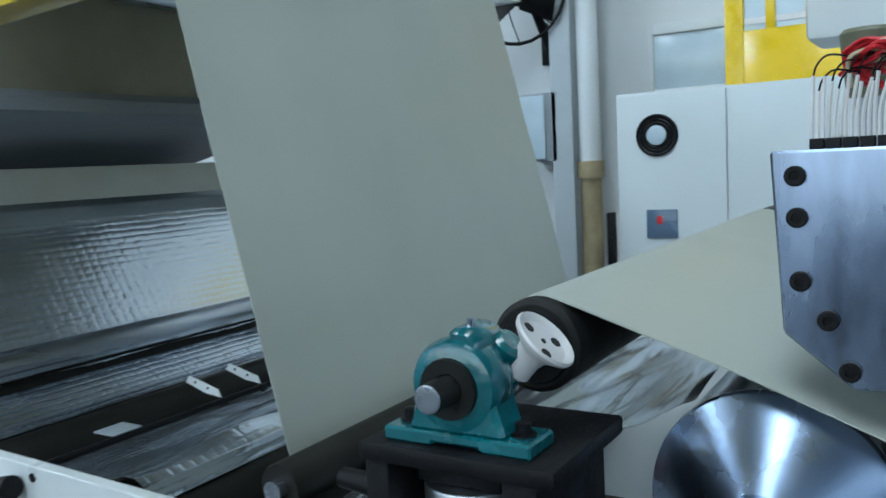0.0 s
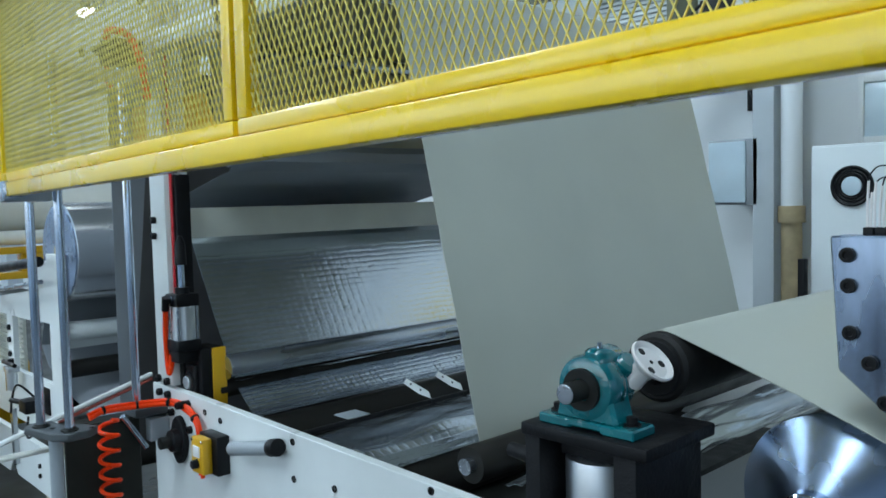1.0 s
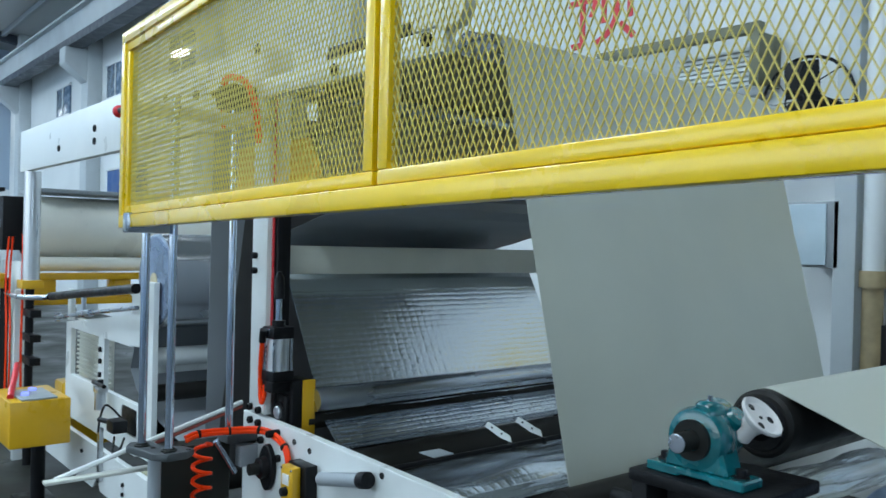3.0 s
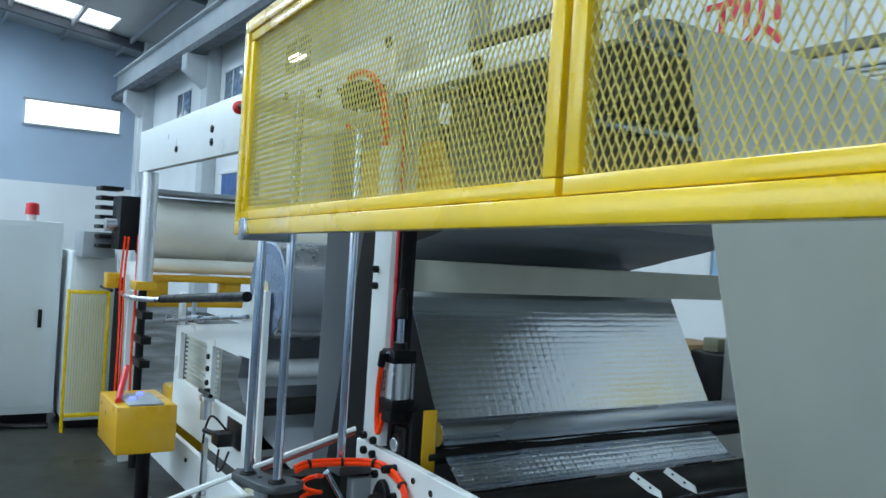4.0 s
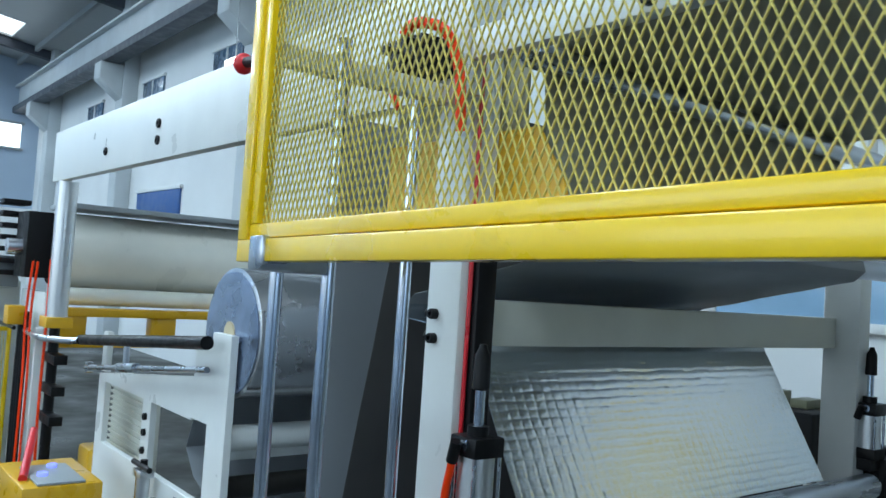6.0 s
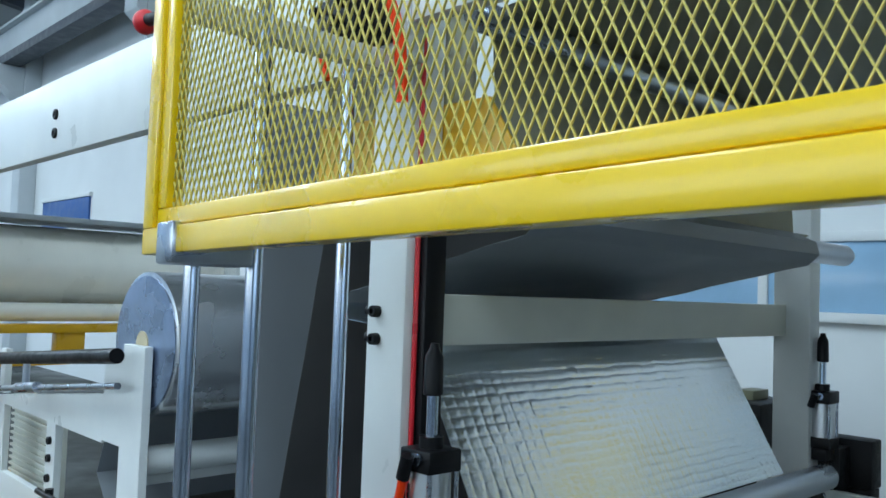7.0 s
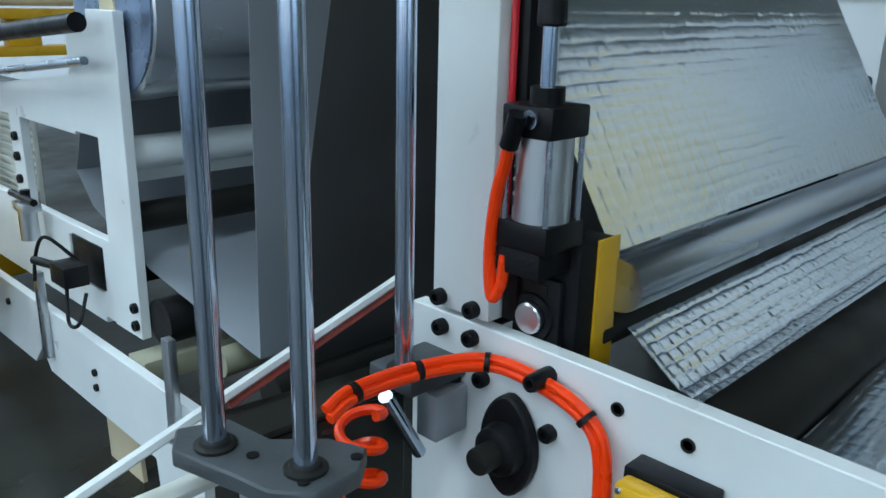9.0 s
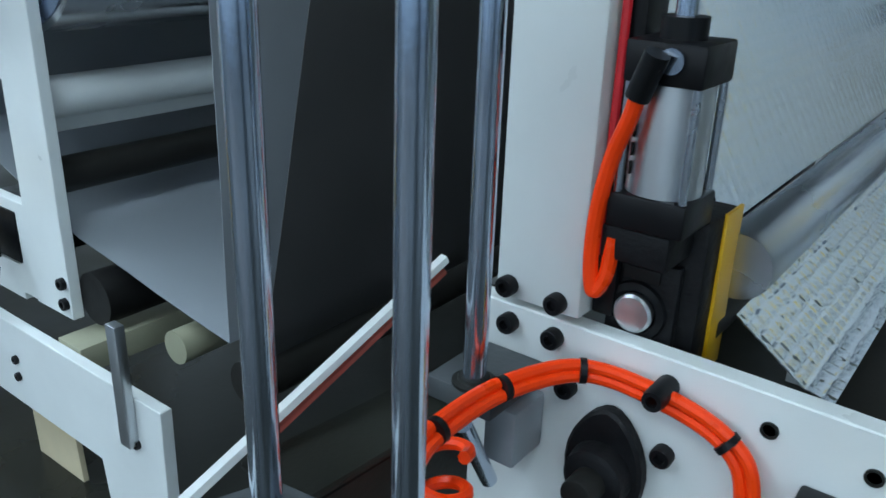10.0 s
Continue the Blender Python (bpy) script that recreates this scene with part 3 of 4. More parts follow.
solid("foil_web", web([(-2.275, 0.975), (-2.268, 0.95), (-2.17, 0.878), (-2.13, 0.868)], 1.055, Y1, 0.0022, 0.003, bubbles(0.022, 0.0021, 0.002, 3.5, 0.028)), FOIL, "quilted silver bubble foil lying over a dark roller", "foil web")
roller("press_roller", -2.11, 0.795, 0.07, 0.94, 2.66, DARKROLL, "thick black rubber press roller")
solid("foil_web", web([(-2.035, 0.79), (-1.99, 0.80), (-1.90, 0.815), (-1.78, 0.825), (-1.66, 0.845), (-1.60, 0.868), (-1.54, 0.884), (-1.50, 0.877), (-1.475, 0.86), (-1.46, 0.82)], Y0, Y1, 0.004, 0.005, bubbles(0.022, 0.0016, 0.016, 3.5, 0.034)), FOIL, "shiny silver bubble foil running low between rollers", "foil web")
roller("guide_roller", -1.47, 0.745, 0.07, 0.94, 2.66, DARKROLL, "dark rubber roller beside the low foil")

# B side: roller with teal bearing
BX, BZ = -0.412, 1.303
t = thing("film_roller", (BX, 0.84, BZ - 0.065), "black rubber film roller with a dark end cap", "roller", "machine rollers")
turning(part("shell", lathe([(0, 0.055), (0.006, 0.062), (1.75, 0.062), (1.756, 0.055)], (BX, 0.845, BZ), (0, 1, 0), 48), RUBBER, t), (BX, 0.845, BZ), 0.062)
part("shaft", rod((BX, 0.587, BZ), (BX, 2.75, BZ), 0.0165, bev=0.001), ZINC, t)
part("shaft_face", lathe([(0, 0.0158), (0.0015, 0.0155), (0.002, 0.013), (0.0012, 0.004)], (BX, 0.587, BZ), (0, -1, 0), 28), STEEL, t, "bright faced shaft end")
part("end_cap", lathe([(0, 0.05), (0.004, 0.048), (0.005, 0.03), (0.012, 0.022), (0.012, 0.017)], (BX, 0.844, BZ), (0, -1, 0), 36), CAST, t, "dark turned roller end")
pb = thing("pillow_block", (-0.44, 0.7, 1.22), "teal cast pillow block with a white adjusting knob", "bearing")
part("housing", merge(lathe([(0, 0.040), (0.004, 0.050), (0.012, 0.054), (0.04, 0.054), (0.048, 0.050), (0.052, 0.040)], (BX, 0.632, BZ), (0, 1, 0), 40), lathe([(0, 0.046), (0.004, 0.05), (0.028, 0.047), (0.034, 0.04)], (BX, 0.68, BZ), (0, 1, 0), 40), prism([(BX - 0.062, 1.248), (BX + 0.062, 1.248), (BX + 0.047, 1.30), (BX - 0.047, 1.30)], 0.636, 0.69, 0.006), rod((BX + 0.008, 0.66, 1.348), (BX + 0.012, 0.66, 1.364), 0.009)), TEAL, pb)
part("spine", merge(prism([(BX - 0.012, 1.335), (BX + 0.030, 1.328), (BX + 0.034, 1.352), (BX + 0.022, 1.366), (BX - 0.004, 1.368)], 0.640, 0.706, 0.006), lathe([(0, 0.020), (0.008, 0.024), (0.026, 0.022), (0.032, 0.016)], (BX + 0.022, 0.70, 1.322), (0.68, 0.0, 0.73), 20)), TEAL, pb)
KD = Vector((0.70, 0.03, 0.71)).normalized()
KB = Vector((BX + 0.044, 0.705, 1.310))
kn = part("adjusting_knob", lathe([(-0.004, 0.014), (0.0, 0.018), (0.020, 0.0165), (0.034, 0.020), (0.043, 0.031), (0.049, 0.0385), (0.053, 0.040), (0.056, 0.038), (0.054, 0.034), (0.050, 0.030), (0.049, 0.008)], KB, KD, 40), PLASTW, pb, "white plastic dished knob with holes")
KS, KU = KD.orthogonal().normalized(), KD.cross(KD.orthogonal().normalized())
for k in range(3):
    a = radians(35 + 120 * k)
    c = KB + KD * 0.0492 + (KS * math.cos(a) + KU * math.sin(a)) * 0.022
    part("knob_hole", lathe([(0, 0.0068), (0.0012, 0.0066)], c, KD, 14), BLACK, kn)
part("slot", lathe([(0, 0.0036), (0.0014, 0.003)], KB + KD * 0.0492, KD, 12), ZINC, kn)
part("foot", prism([(BX - 0.093, 1.234), (BX - 0.03, 1.234), (BX - 0.027, 1.239), (BX + 0.03, 1.239), (BX + 0.033, 1.234), (BX + 0.093, 1.234), (BX + 0.093, 1.251), (BX - 0.093, 1.251)], 0.632, 0.694, 0.003), TEAL, pb)
part("bearing_race", lathe([(0, 0.034), (0.008, 0.034), (0.008, 0.018), (0, 0.018)], (BX, 0.633, BZ), (0, -1, 0), 32), ZINC, pb, "dark steel bearing insert")
part("grease_nipple", rod((BX + 0.012, 0.66, 1.362), (BX + 0.014, 0.66, 1.376), 0.004), CHROME, pb)
for dx in (-0.072, 0.072):
    part("bolt", merge(lathe([(0, 0.014), (0.003, 0.014), (0.003, 0.009), (0.014, 0.009), (0.015, 0.007)], (BX + dx, 0.662, 1.251), (0, 0, 1), 12)), BLACK, pb)
br = thing("bearing_bracket", (-0.44, 0.72, 0.9), "black steel bracket holding an aluminium air cylinder", "bracket")
part("top_plate", box(-0.53, -0.285, 0.615, 0.82, 1.212, 1.234, 0.004), CAST, br)
part("cheek", box(-0.53, -0.497, 0.625, 0.82, 0.9, 1.212, 0.004), CAST, br)
part("cheek", box(-0.352, -0.31, 0.625, 0.82, 0.9, 1.212, 0.004), CAST, br)
part("cylinder_tube", rod((-0.426, 0.70, 0.93), (-0.426, 0.70, 1.178), 0.060, seg=40, bev=0.003), ALU, br, "brushed aluminium cylinder barrel")
part("end_cap", box(-0.48, -0.37, 0.66, 0.755, 1.179, 1.211), CAST, br)
part("side_bolt", rod((-0.53, 0.68, 1.15), (-0.61, 0.68, 1.155), 0.016, 0.013), CAST, br)
part("back_post", box(-0.49, -0.36, 0.80, PL, 0.5, 1.211), CAST, br)
WRAP = [(BX + 0.0645 * math.cos(radians(a)), BZ + 0.0645 * math.sin(radians(a))) for a in range(190, 60, -12)]
solid("film_web", web(WRAP + [(-0.17, 1.288), (0.02, 1.212), (0.25, 1.10)], 0.87, 2.42, relief=ripples(0.0015)), WEB, "pale film web sloping down from the roller under the die", "film web")
em = thing("embossing_roller", (-0.14, 0.9, 0.92), "polished embossing roller with a conical steel end", "roller", "machine rollers")
EX, EZ = -0.135, 1.105
turning(part("shell", lathe([(0, 0.14), (0.005, 0.146), (1.6, 0.146), (1.605, 0.14)], (EX, 0.93, EZ), (0, 1, 0), 64), FOIL, em), (EX, 0.93, EZ), 0.146)
turning(part("end_cone", lathe([(0, 0.146), (0.012, 0.148), (0.02, 0.146), (0.085, 0.052), (0.09, 0.045)], (EX, 0.93, EZ), (0, -1, 0), 64), TURNED, em, "turned conical steel end"), (EX, 0.93, EZ), 0.146)
part("journal", lathe([(0, 0.046), (0.03, 0.046), (0.034, 0.042), (0.034, 0.03), (0.13, 0.03), (0.134, 0.026)], (EX, 0.845, EZ), (0, -1, 0), 40), CHROME, em)
solid("foil_web", web([(-0.24, 1.215), (-0.29, 1.19), (-0.55, 1.03), (-0.9, 0.94)], 0.98, 2.4, 0.01, 0.012, lambda s, y: 0.016 * noise.noise(Vector((s * 10, y * 4, 0))) + 0.0035 * math.sin(s * 190 + 5 * noise.noise(Vector((s * 6, y * 6, 2)))) * max(0, 0.3 + noise.noise(Vector((s * 5, y * 5, 7))))), FOIL, "wrinkled silver foil web under the film roller", "foil web")
solid("tie_beam", box(0.0, 0.06, 0.98, 2.6, 1.13, 1.18), BLACK, "dark steel tie beam behind the embossing roller", "beam")
di = thing("die_head", (0.1, 1.6, 1.26), "milled steel extrusion die head with heater cables", "die head")
part("end_plate", prism([(-0.125, 1.54), (0.42, 1.54), (0.42, 1.275), (-0.04, 1.275), (-0.112, 1.335)], 0.872, 0.93, 0.003), MILLED, di)
part("die_body", prism([(-0.10, 1.525), (0.40, 1.525), (0.40, 1.30), (-0.03, 1.30), (-0.095, 1.345)], 0.932, 2.5, 0.004), MILLED, di)
for x, z in ((-0.098, 1.512), (-0.096, 1.466), (-0.093, 1.395), (-0.065, 1.352), (-0.043, 1.296)):
    part("bolt", hexbolt(x, 0.872, z, 0.0115, 0.008), CAST, di)
for k in range(6):
    x = -0.080 + 0.017 * k
    part("terminal", box(x - 0.0075, x + 0.0075, 0.90, 0.925, 1.54, 1.552, 0.001), BLACK, di)
    for j in range(3):
        xx, hh, yy = x - 0.006 + 0.006 * j, 0.045 + 0.03 * random.random(), 0.906 + 0.012 * random.random()
        bend = 0.006 * random.random() - 0.001 + 0.0015 * k
        tip = Vector((xx + bend, yy, 1.552 + hh))
        part("heater_lead", tube([(xx, yy, 1.55), (xx + 0.1 * bend, yy, 1.55 + hh * 0.5), tip], 0.0022, 6, 5), PLASTW, di, "white sleeved heater lead")
        if j < 2:
            part("dark_lead", tube([tip, tip + Vector((0.004, 0, 0.012)), tip + Vector((0.016, 0.004, 0.022)), tip + Vector((0.04, 0.02, 0.018))], 0.0012, 5, 5), BLACK, di)
for k in range(26):
    a, b, c = random.random(), random.random(), random.random()
    part("red_wire", tube([(-0.062 + 0.05 * a, 0.925 + 0.03 * c, 1.600 + 0.035 * b), (-0.058 + 0.05 * b, 0.915 + 0.03 * a, 1.635 + 0.02 * c), (-0.03 + 0.05 * c, 0.92 + 0.03 * b, 1.64 + 0.018 * a), (0.02 + 0.04 * b, 0.94, 1.625 + 0.02 * c), (0.12, 0.98, 1.615), (0.3, 1.05, 1.60)], 0.0026, 6, 6), RED if k % 5 else BEIGE, di, "red wire" if k % 5 else "tan wire")
part("conduit", lathe([(0, 0.026), (0.035, 0.03), (0.075, 0.034), (0.08, 0.03)], (-0.035, 1.02, 1.60), (0.0, 0, 1), 24), OLIVE, di, "olive-grey conduit sleeve")
solid("junction_box", box(-0.145, 0.02, 1.3, 1.45, 1.705, 2.1, 0.01), WHITE, "white junction box above the die", "junction box")
solid("hanging_arm", box(-0.08, 0.0, 1.34, 1.42, 1.526, 1.704), GREYP, "grey arm carrying the junction box", "arm")

solid("tie_bar", rod((-1.69, 0.905, 0.915), (-1.69, 2.775, 0.915), 0.009), CAST, "thin dark tie bar across the machine", "bar")
for y in (1.47, 1.625):
    gs = thing("gusset_plate", (-1.69, y, 0.926), "small white slanted plate clamped on the tie bar", "gusset", "white gussets")
    part("plate", prism([(-1.69, 0.926), (-1.70, 0.948), (-1.815, 0.978), (-1.832, 0.957), (-1.75, 0.932)], y, y + 0.004, 0.001), WHITE, gs)
    part("clamp", box(-1.704, -1.676, y - 0.004, y + 0.012, 0.903, 0.925, 0.002), CAST, gs)
    for dx, dz in ((-0.74, 0.948), (-0.79, 0.961)):
        part("screw", rod((-1.0 + dx, y - 0.002, dz), (-1.0 + dx, y, dz), 0.004), ZINC, gs)
gs = thing("gusset_plate", (-1.69, 1.15, 0.92), "small grey plate lying flat on the tie bar", "gusset", "white gussets")
part("plate", box(-1.762, -1.685, 1.115, 1.20, 0.925, 0.929, 0.001), GREYP, gs)
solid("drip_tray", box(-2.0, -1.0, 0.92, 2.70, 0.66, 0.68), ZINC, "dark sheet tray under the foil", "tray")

# plate bits on the operator side
fb = thing("flange_bearing", (-2.335, PL, 0.79), "black oval flange bearing on the white side plate", "bearing")
part("housing", merge(prism([(-2.335 + (0.036 + 0.016 * abs(math.cos(a))) * math.cos(a) , 0.79 + 0.085 * math.sin(a)) for a in np.linspace(0, 6.2832, 25)[:-1]], PL - 0.022, PL, 0.004), lathe([(0, 0.042), (0.025, 0.038), (0.03, 0.03)], (-2.335, PL - 0.02, 0.79), (0, -1, 0))), CAST, fb)
part("shaft_end", rod((-2.335, PL - 0.085, 0.79), (-2.335, PL - 0.04, 0.79), 0.021, bev=0.003), ZINC, fb)
bx = thing("switch_box", (-2.09, PL - 0.06, 0.78), "small yellow and black switch box on the plate", "switch box")
part("back", box(-2.118, -2.0, PL - 0.045, PL, 0.74, 0.868, 0.004), BLACK, bx)
part("cover", box(-2.11, -2.03, PL - 0.08, PL - 0.046, 0.745, 0.862, 0.006), AMBER, bx)
part("label", box(-2.092, -2.05, PL - 0.084, PL - 0.079, 0.80, 0.836, 0.0005), PLASTW, bx)
part("knob", lathe([(0, 0.016), (0.018, 0.014), (0.02, 0.01)], (-2.071, PL - 0.08, 0.778), (0, -1, 0)), BLACK, bx)
for sx in (-2.102, -2.038):
    part("screw", lathe([(0, 0.005), (0.002, 0.004)], (sx, PL - 0.08, 0.853), (0, -1, 0), 10), CHROME, bx)
gc = thing("locking_cylinder", (-1.8, PL - 0.03, 0.84), "small grey metal cylinder mounted along the plate", "cylinder")
part("barrel", rod((-1.93, PL - 0.03, 0.845), (-1.70, PL - 0.03, 0.895), 0.022, bev=0.002), GREYP, gc)
part("collar", rod((-1.70, PL - 0.03, 0.895), (-1.66, PL - 0.03, 0.904), 0.026, bev=0.002), CAST, gc)


def air_cylinder(name, y, far):
    """A nip cylinder: black slide block below, aluminium barrel, chrome rod."""
    x = -2.318
    t = thing(name, (x, y, 0.93), "air cylinder with aluminium barrel on a black slide block", "air cylinder", "nip air cylinders")
    part("slide_block", box(x - 0.068, x + 0.046, y + 0.038, y + 0.131, 0.90, 1.105, 0.004), CAST, t)
    part("head_block", box(x - 0.05, x + 0.029, y - 0.036, y + 0.0375, 1.065, 1.105, 0.004), CAST, t)
    part("bearing_plate", box(x - 0.062, x + 0.025, y + 0.024, y + 0.0375, 0.92, 1.05, 0.012), CAST, t)
    part("label_recess", box(x - 0.042, x + 0.003, y + 0.0215, y + 0.0238, 1.024, 1.040, 0.001), RUBBER, t)
    part("shaft_nut", lathe([(0, 0.024), (0.008, 0.024), (0.011, 0.021), (0.012, 0.006)], (x - 0.022, y + 0.02, 0.985), (0, -1, 0)), ALU, t, "round dull steel shaft end")
    part("bearing_ring", lathe([(0, 0.038), (0.004, 0.036), (0.006, 0.028), (0.004, 0.025), (0, 0.025)], (x - 0.022, y + 0.0235, 0.985), (0, -1, 0)), BLACK, t)
    if not far:
        part("wear_strip", box(x + 0.0463, x + 0.051, y + 0.078, y + 0.131, 0.90, 1.108, 0.001), AMBER, t, "yellow wear strip")
    part("lower_cap", box(x - 0.045, x + 0.043, y - 0.042, y + 0.045, 1.106, 1.145, 0.004), BLACK, t)
    part("barrel", rod((x, y, 1.145), (x, y, 1.262), 0.0405, seg=40), ALU, t, "brushed aluminium barrel")
    if far:
        part("drive_housing", box(x - 0.12, x + 0.12, y + 0.1315, y + 0.23, 0.96, 1.13, 0.006), CAST, t)
        part("drive_leg", box(x + 0.04, x + 0.12, y + 0.1315, y + 0.21, 0.55, 0.959, 0.004), CAST, t)
        part("status_lamp", rod((x - 0.01, y - 0.02, 1.02), (x - 0.01, y + 0.02, 1.02), 0.01), RED, t, "small red lamp")
    for dx in (-0.036, 0.036):
        for dy in (-0.036, 0.036):
            part("tie_rod", rod((x + dx, y + dy, 1.145), (x + dx, y + dy, 1.262), 0.0045, seg=10), STEEL, t)
    for z in (1.165, 1.185, 1.205, 1.222):
        part("label_bar", box(x - 0.028, x - 0.025, y - 0.034, y - 0.030, z, z + 0.014, 0.0005), BLACK, t)
    part("upper_cap", merge(box(x - 0.0425, x + 0.0425, y - 0.0425, y + 0.0425, 1.262, 1.305, 0.004), rod((x, y, 1.305), (x, y, 1.327), 0.024)), BLACK, t)
    part("piston_rod", rod((x, y, 1.327), (x, y, 1.425), 0.0115), CHROME, t)
    part("rod_cap", lathe([(0, 0.018), (0.003, 0.02), (0.075, 0.018), (0.09, 0.01), (0.1, 0.008)], (x, y, 1.405), (0, 0, 1), 24), BLACK, t)
    part("fitting", merge(rod((x - 0.004, y - 0.042, 1.285), (x - 0.004, y - 0.066, 1.285), 0.011), rod((x + 0.0, y - 0.06, 1.296), (x - 0.018, y - 0.055, 1.25), 0.013)), BLACK, t)
    part("fitting_ring", lathe([(0, 0.013), (0.006, 0.013)], (x + 0.010, y - 0.044, 1.288), (0, -1, 0), 16), CHROME, t)
    return t


air_cylinder("air_cylinder", 0.885, False)
air_cylinder("air_cylinder", 2.765, True)
hs = thing("air_hose", (-2.4, 0.8, 1.0), "bright orange air hose feeding the cylinder", "hose")
part("hose", tube([(-2.334, 0.829, 1.256), (-2.342, 0.832, 1.228), (-2.360, 0.838, 1.180), (-2.374, 0.845, 1.112), (-2.376, 0.848, 1.055), (-2.370, 0.850, 1.022), (-2.358, 0.853, 1.045), (-2.355, 0.856, 1.09)], 0.009, 10), ORANGE, hs)
cd = thing("cable_chain", (-2.36, 0.9, 1.3), "red and black cables behind the column", "cable")
part("cable_duct", box(-2.394, -2.366, 0.90, 0.955, 0.97, 1.72), BLACK, cd, "black cable duct")
part("red_cable", tube([(-2.388, 0.893, 1.05), (-2.386, 0.893, 1.5), (-2.388, 0.893, 2.15)], 0.0055, 8), RED, cd)

# guide rods and their flange
gr = thing("guide_rod_frame", (-2.42, 0.6, 0.85), "three polished chrome guide rods on a grey flange plate", "guide rods")
part("flange_plate", slab([(-2.545, 0.435), (-2.50, 0.405), (-2.40, 0.43), (-2.345, 0.44), (-2.30, 0.475), (-2.305, 0.545), (-2.34, 0.585), (-2.39, 0.565), (-2.44, 0.51), (-2.52, 0.50)], 0.872, 0.897), DARKGREY, gr)
for x, y, z1 in ((-2.472, 0.450, 1.66), (-2.351, 0.499, 2.1), (-2.474, 0.772, 2.14)):
    part("rod", rod((x, y, 0.897), (x, y, z1), 0.0142, seg=32), CHROME, gr)
    part("collar", lathe([(0, 0.027), (0.004, 0.027), (0.006, 0.021), (0.010, 0.019), (0.011, 0.015)], (x, y, 0.897), (0, 0, 1), 28), ZINC, gr)
for x, y in ((-2.33, 0.48), (-2.33, 0.56), (-2.42, 0.47), (-2.40, 0.57)):
    part("screw", lathe([(0, 0.008), (0.002, 0.008), (0.002, 0.004)], (x, y, 0.897), (0, 0, 1), 12), BLACK, gr)
part("stem", rod((-2.43, 0.48, 0.0), (-2.43, 0.48, 0.871), 0.022), GREYP, gr, "grey post under the flange")
part("strut", rod((-2.443, 0.707, 0.885), (-2.457, 0.791, 0.754), 0.011), CHROME, gr)
part("side_block", box(-2.53, -2.435, 0.75, 0.871, 0.867, 0.897, 0.004), DARKGREY, gr, "dark grey mounting block")
part("side_block", box(-2.475, -2.43, 0.80, 0.871, 0.775, 0.855, 0.004), GREYP, gr, "grey clamp block against the side plate")
# added dark sheets, level and upright, in place of shade on the floor
part("base_sheet", slab([(-2.60, 0.52), (-2.50, 0.512), (-2.488, 0.666), (-2.478, 0.80), (-2.437, 0.865), (-2.56, 0.865)], 0.856, 0.866), OLIVESHADE, gr, "dark olive sheet standing for shade over the floor")
part("skirt", slab([(-2.512, 0.53), (-2.502, 0.53), (-2.492, 0.666), (-2.484, 0.785), (-2.512, 0.785)], 0.30, 0.855), OLIVESHADE, gr, "dark olive upright sheet standing for shade below")

HOSE = [(-2.42, 0.585, 0.91), (-2.425, 0.635, 0.922), (-2.42, 0.75, 0.92), (-2.37, 0.845, 0.92), (-2.27, 0.852, 0.917), (-2.195, 0.852, 0.893), (-2.165, 0.852, 0.84), (-2.16, 0.852, 0.70)]
STRIP = [(-2.59, 0.20, 0.79), (-2.615, 0.893, 0.979)]
CBOX = (-4.85, 0.64, 0.43)


# ---------- the yellow guard ----------
GY = 0.356
gd = thing("mesh_guard", (-1.0, GY, 1.66), "yellow steel guard frame with expanded metal mesh", "machine guard")
part("bottom_rail", box(-2.435, 0.45, GY - 0.018, GY + 0.022, 1.652, 1.693, 0.003), YELLOW, gd)
part("top_rail", box(-2.435, 0.45, GY - 0.018, GY + 0.022, 2.262, 2.30, 0.003), YELLOW, gd)
part("end_post", box(-2.435, -2.397, GY - 0.018, GY + 0.022, 1.693, 2.262, 0.003), YELLOW, gd)
part("end_post", box(0.412, 0.45, GY - 0.018, GY + 0.022, 1.693, 2.262, 0.003), YELLOW, gd)


def mesh_panel(x0, x1, z0, z1, pitch=0.0160, high=0.031, w=0.0009, d=0.0014):
    verts, faces = [], []

    def strand(a, b):
        dx, dz = b[0] - a[0], b[1] - a[1]
        l = math.hypot(dx, dz)
        nx, nz = -dz / l * w, dx / l * w
        k = len(verts)
        for (x, z) in (a, b):
            verts.extend(((x - nx, GY - d, z - nz), (x + nx, GY - d, z + nz), (x + nx, GY + d, z + nz), (x - nx, GY + d, z - nz)))
        for i in range(4):
            faces.append((k + i, k + (i + 1) % 4, k + 4 + (i + 1) % 4, k + 4 + i))
    nx, nz = int((x1 - x0) / pitch), int((z1 - z0) / (high / 2))
    px, pz = (x1 - x0) / nx, (z1 - z0) / nz
    for j in range(nz):
        for i in range(nx):
            a, m, b = x0 + i * px, x0 + (i + 0.5) * px, x0 + (i + 1) * px
            lo, hi = z0 + j * pz, z0 + (j + 1) * pz
            if j % 2:
                strand((a, lo), (m, hi)), strand((b, lo), (m, hi))
            else:
                strand((m, lo), (a, hi)), strand((m, lo), (b, hi))
    me = bpy.data.meshes.new("m")
    me.from_pydata(verts, [], faces)
    b = bmesh.new()
    b.from_mesh(me)
    bpy.data.meshes.remove(me)
    return b


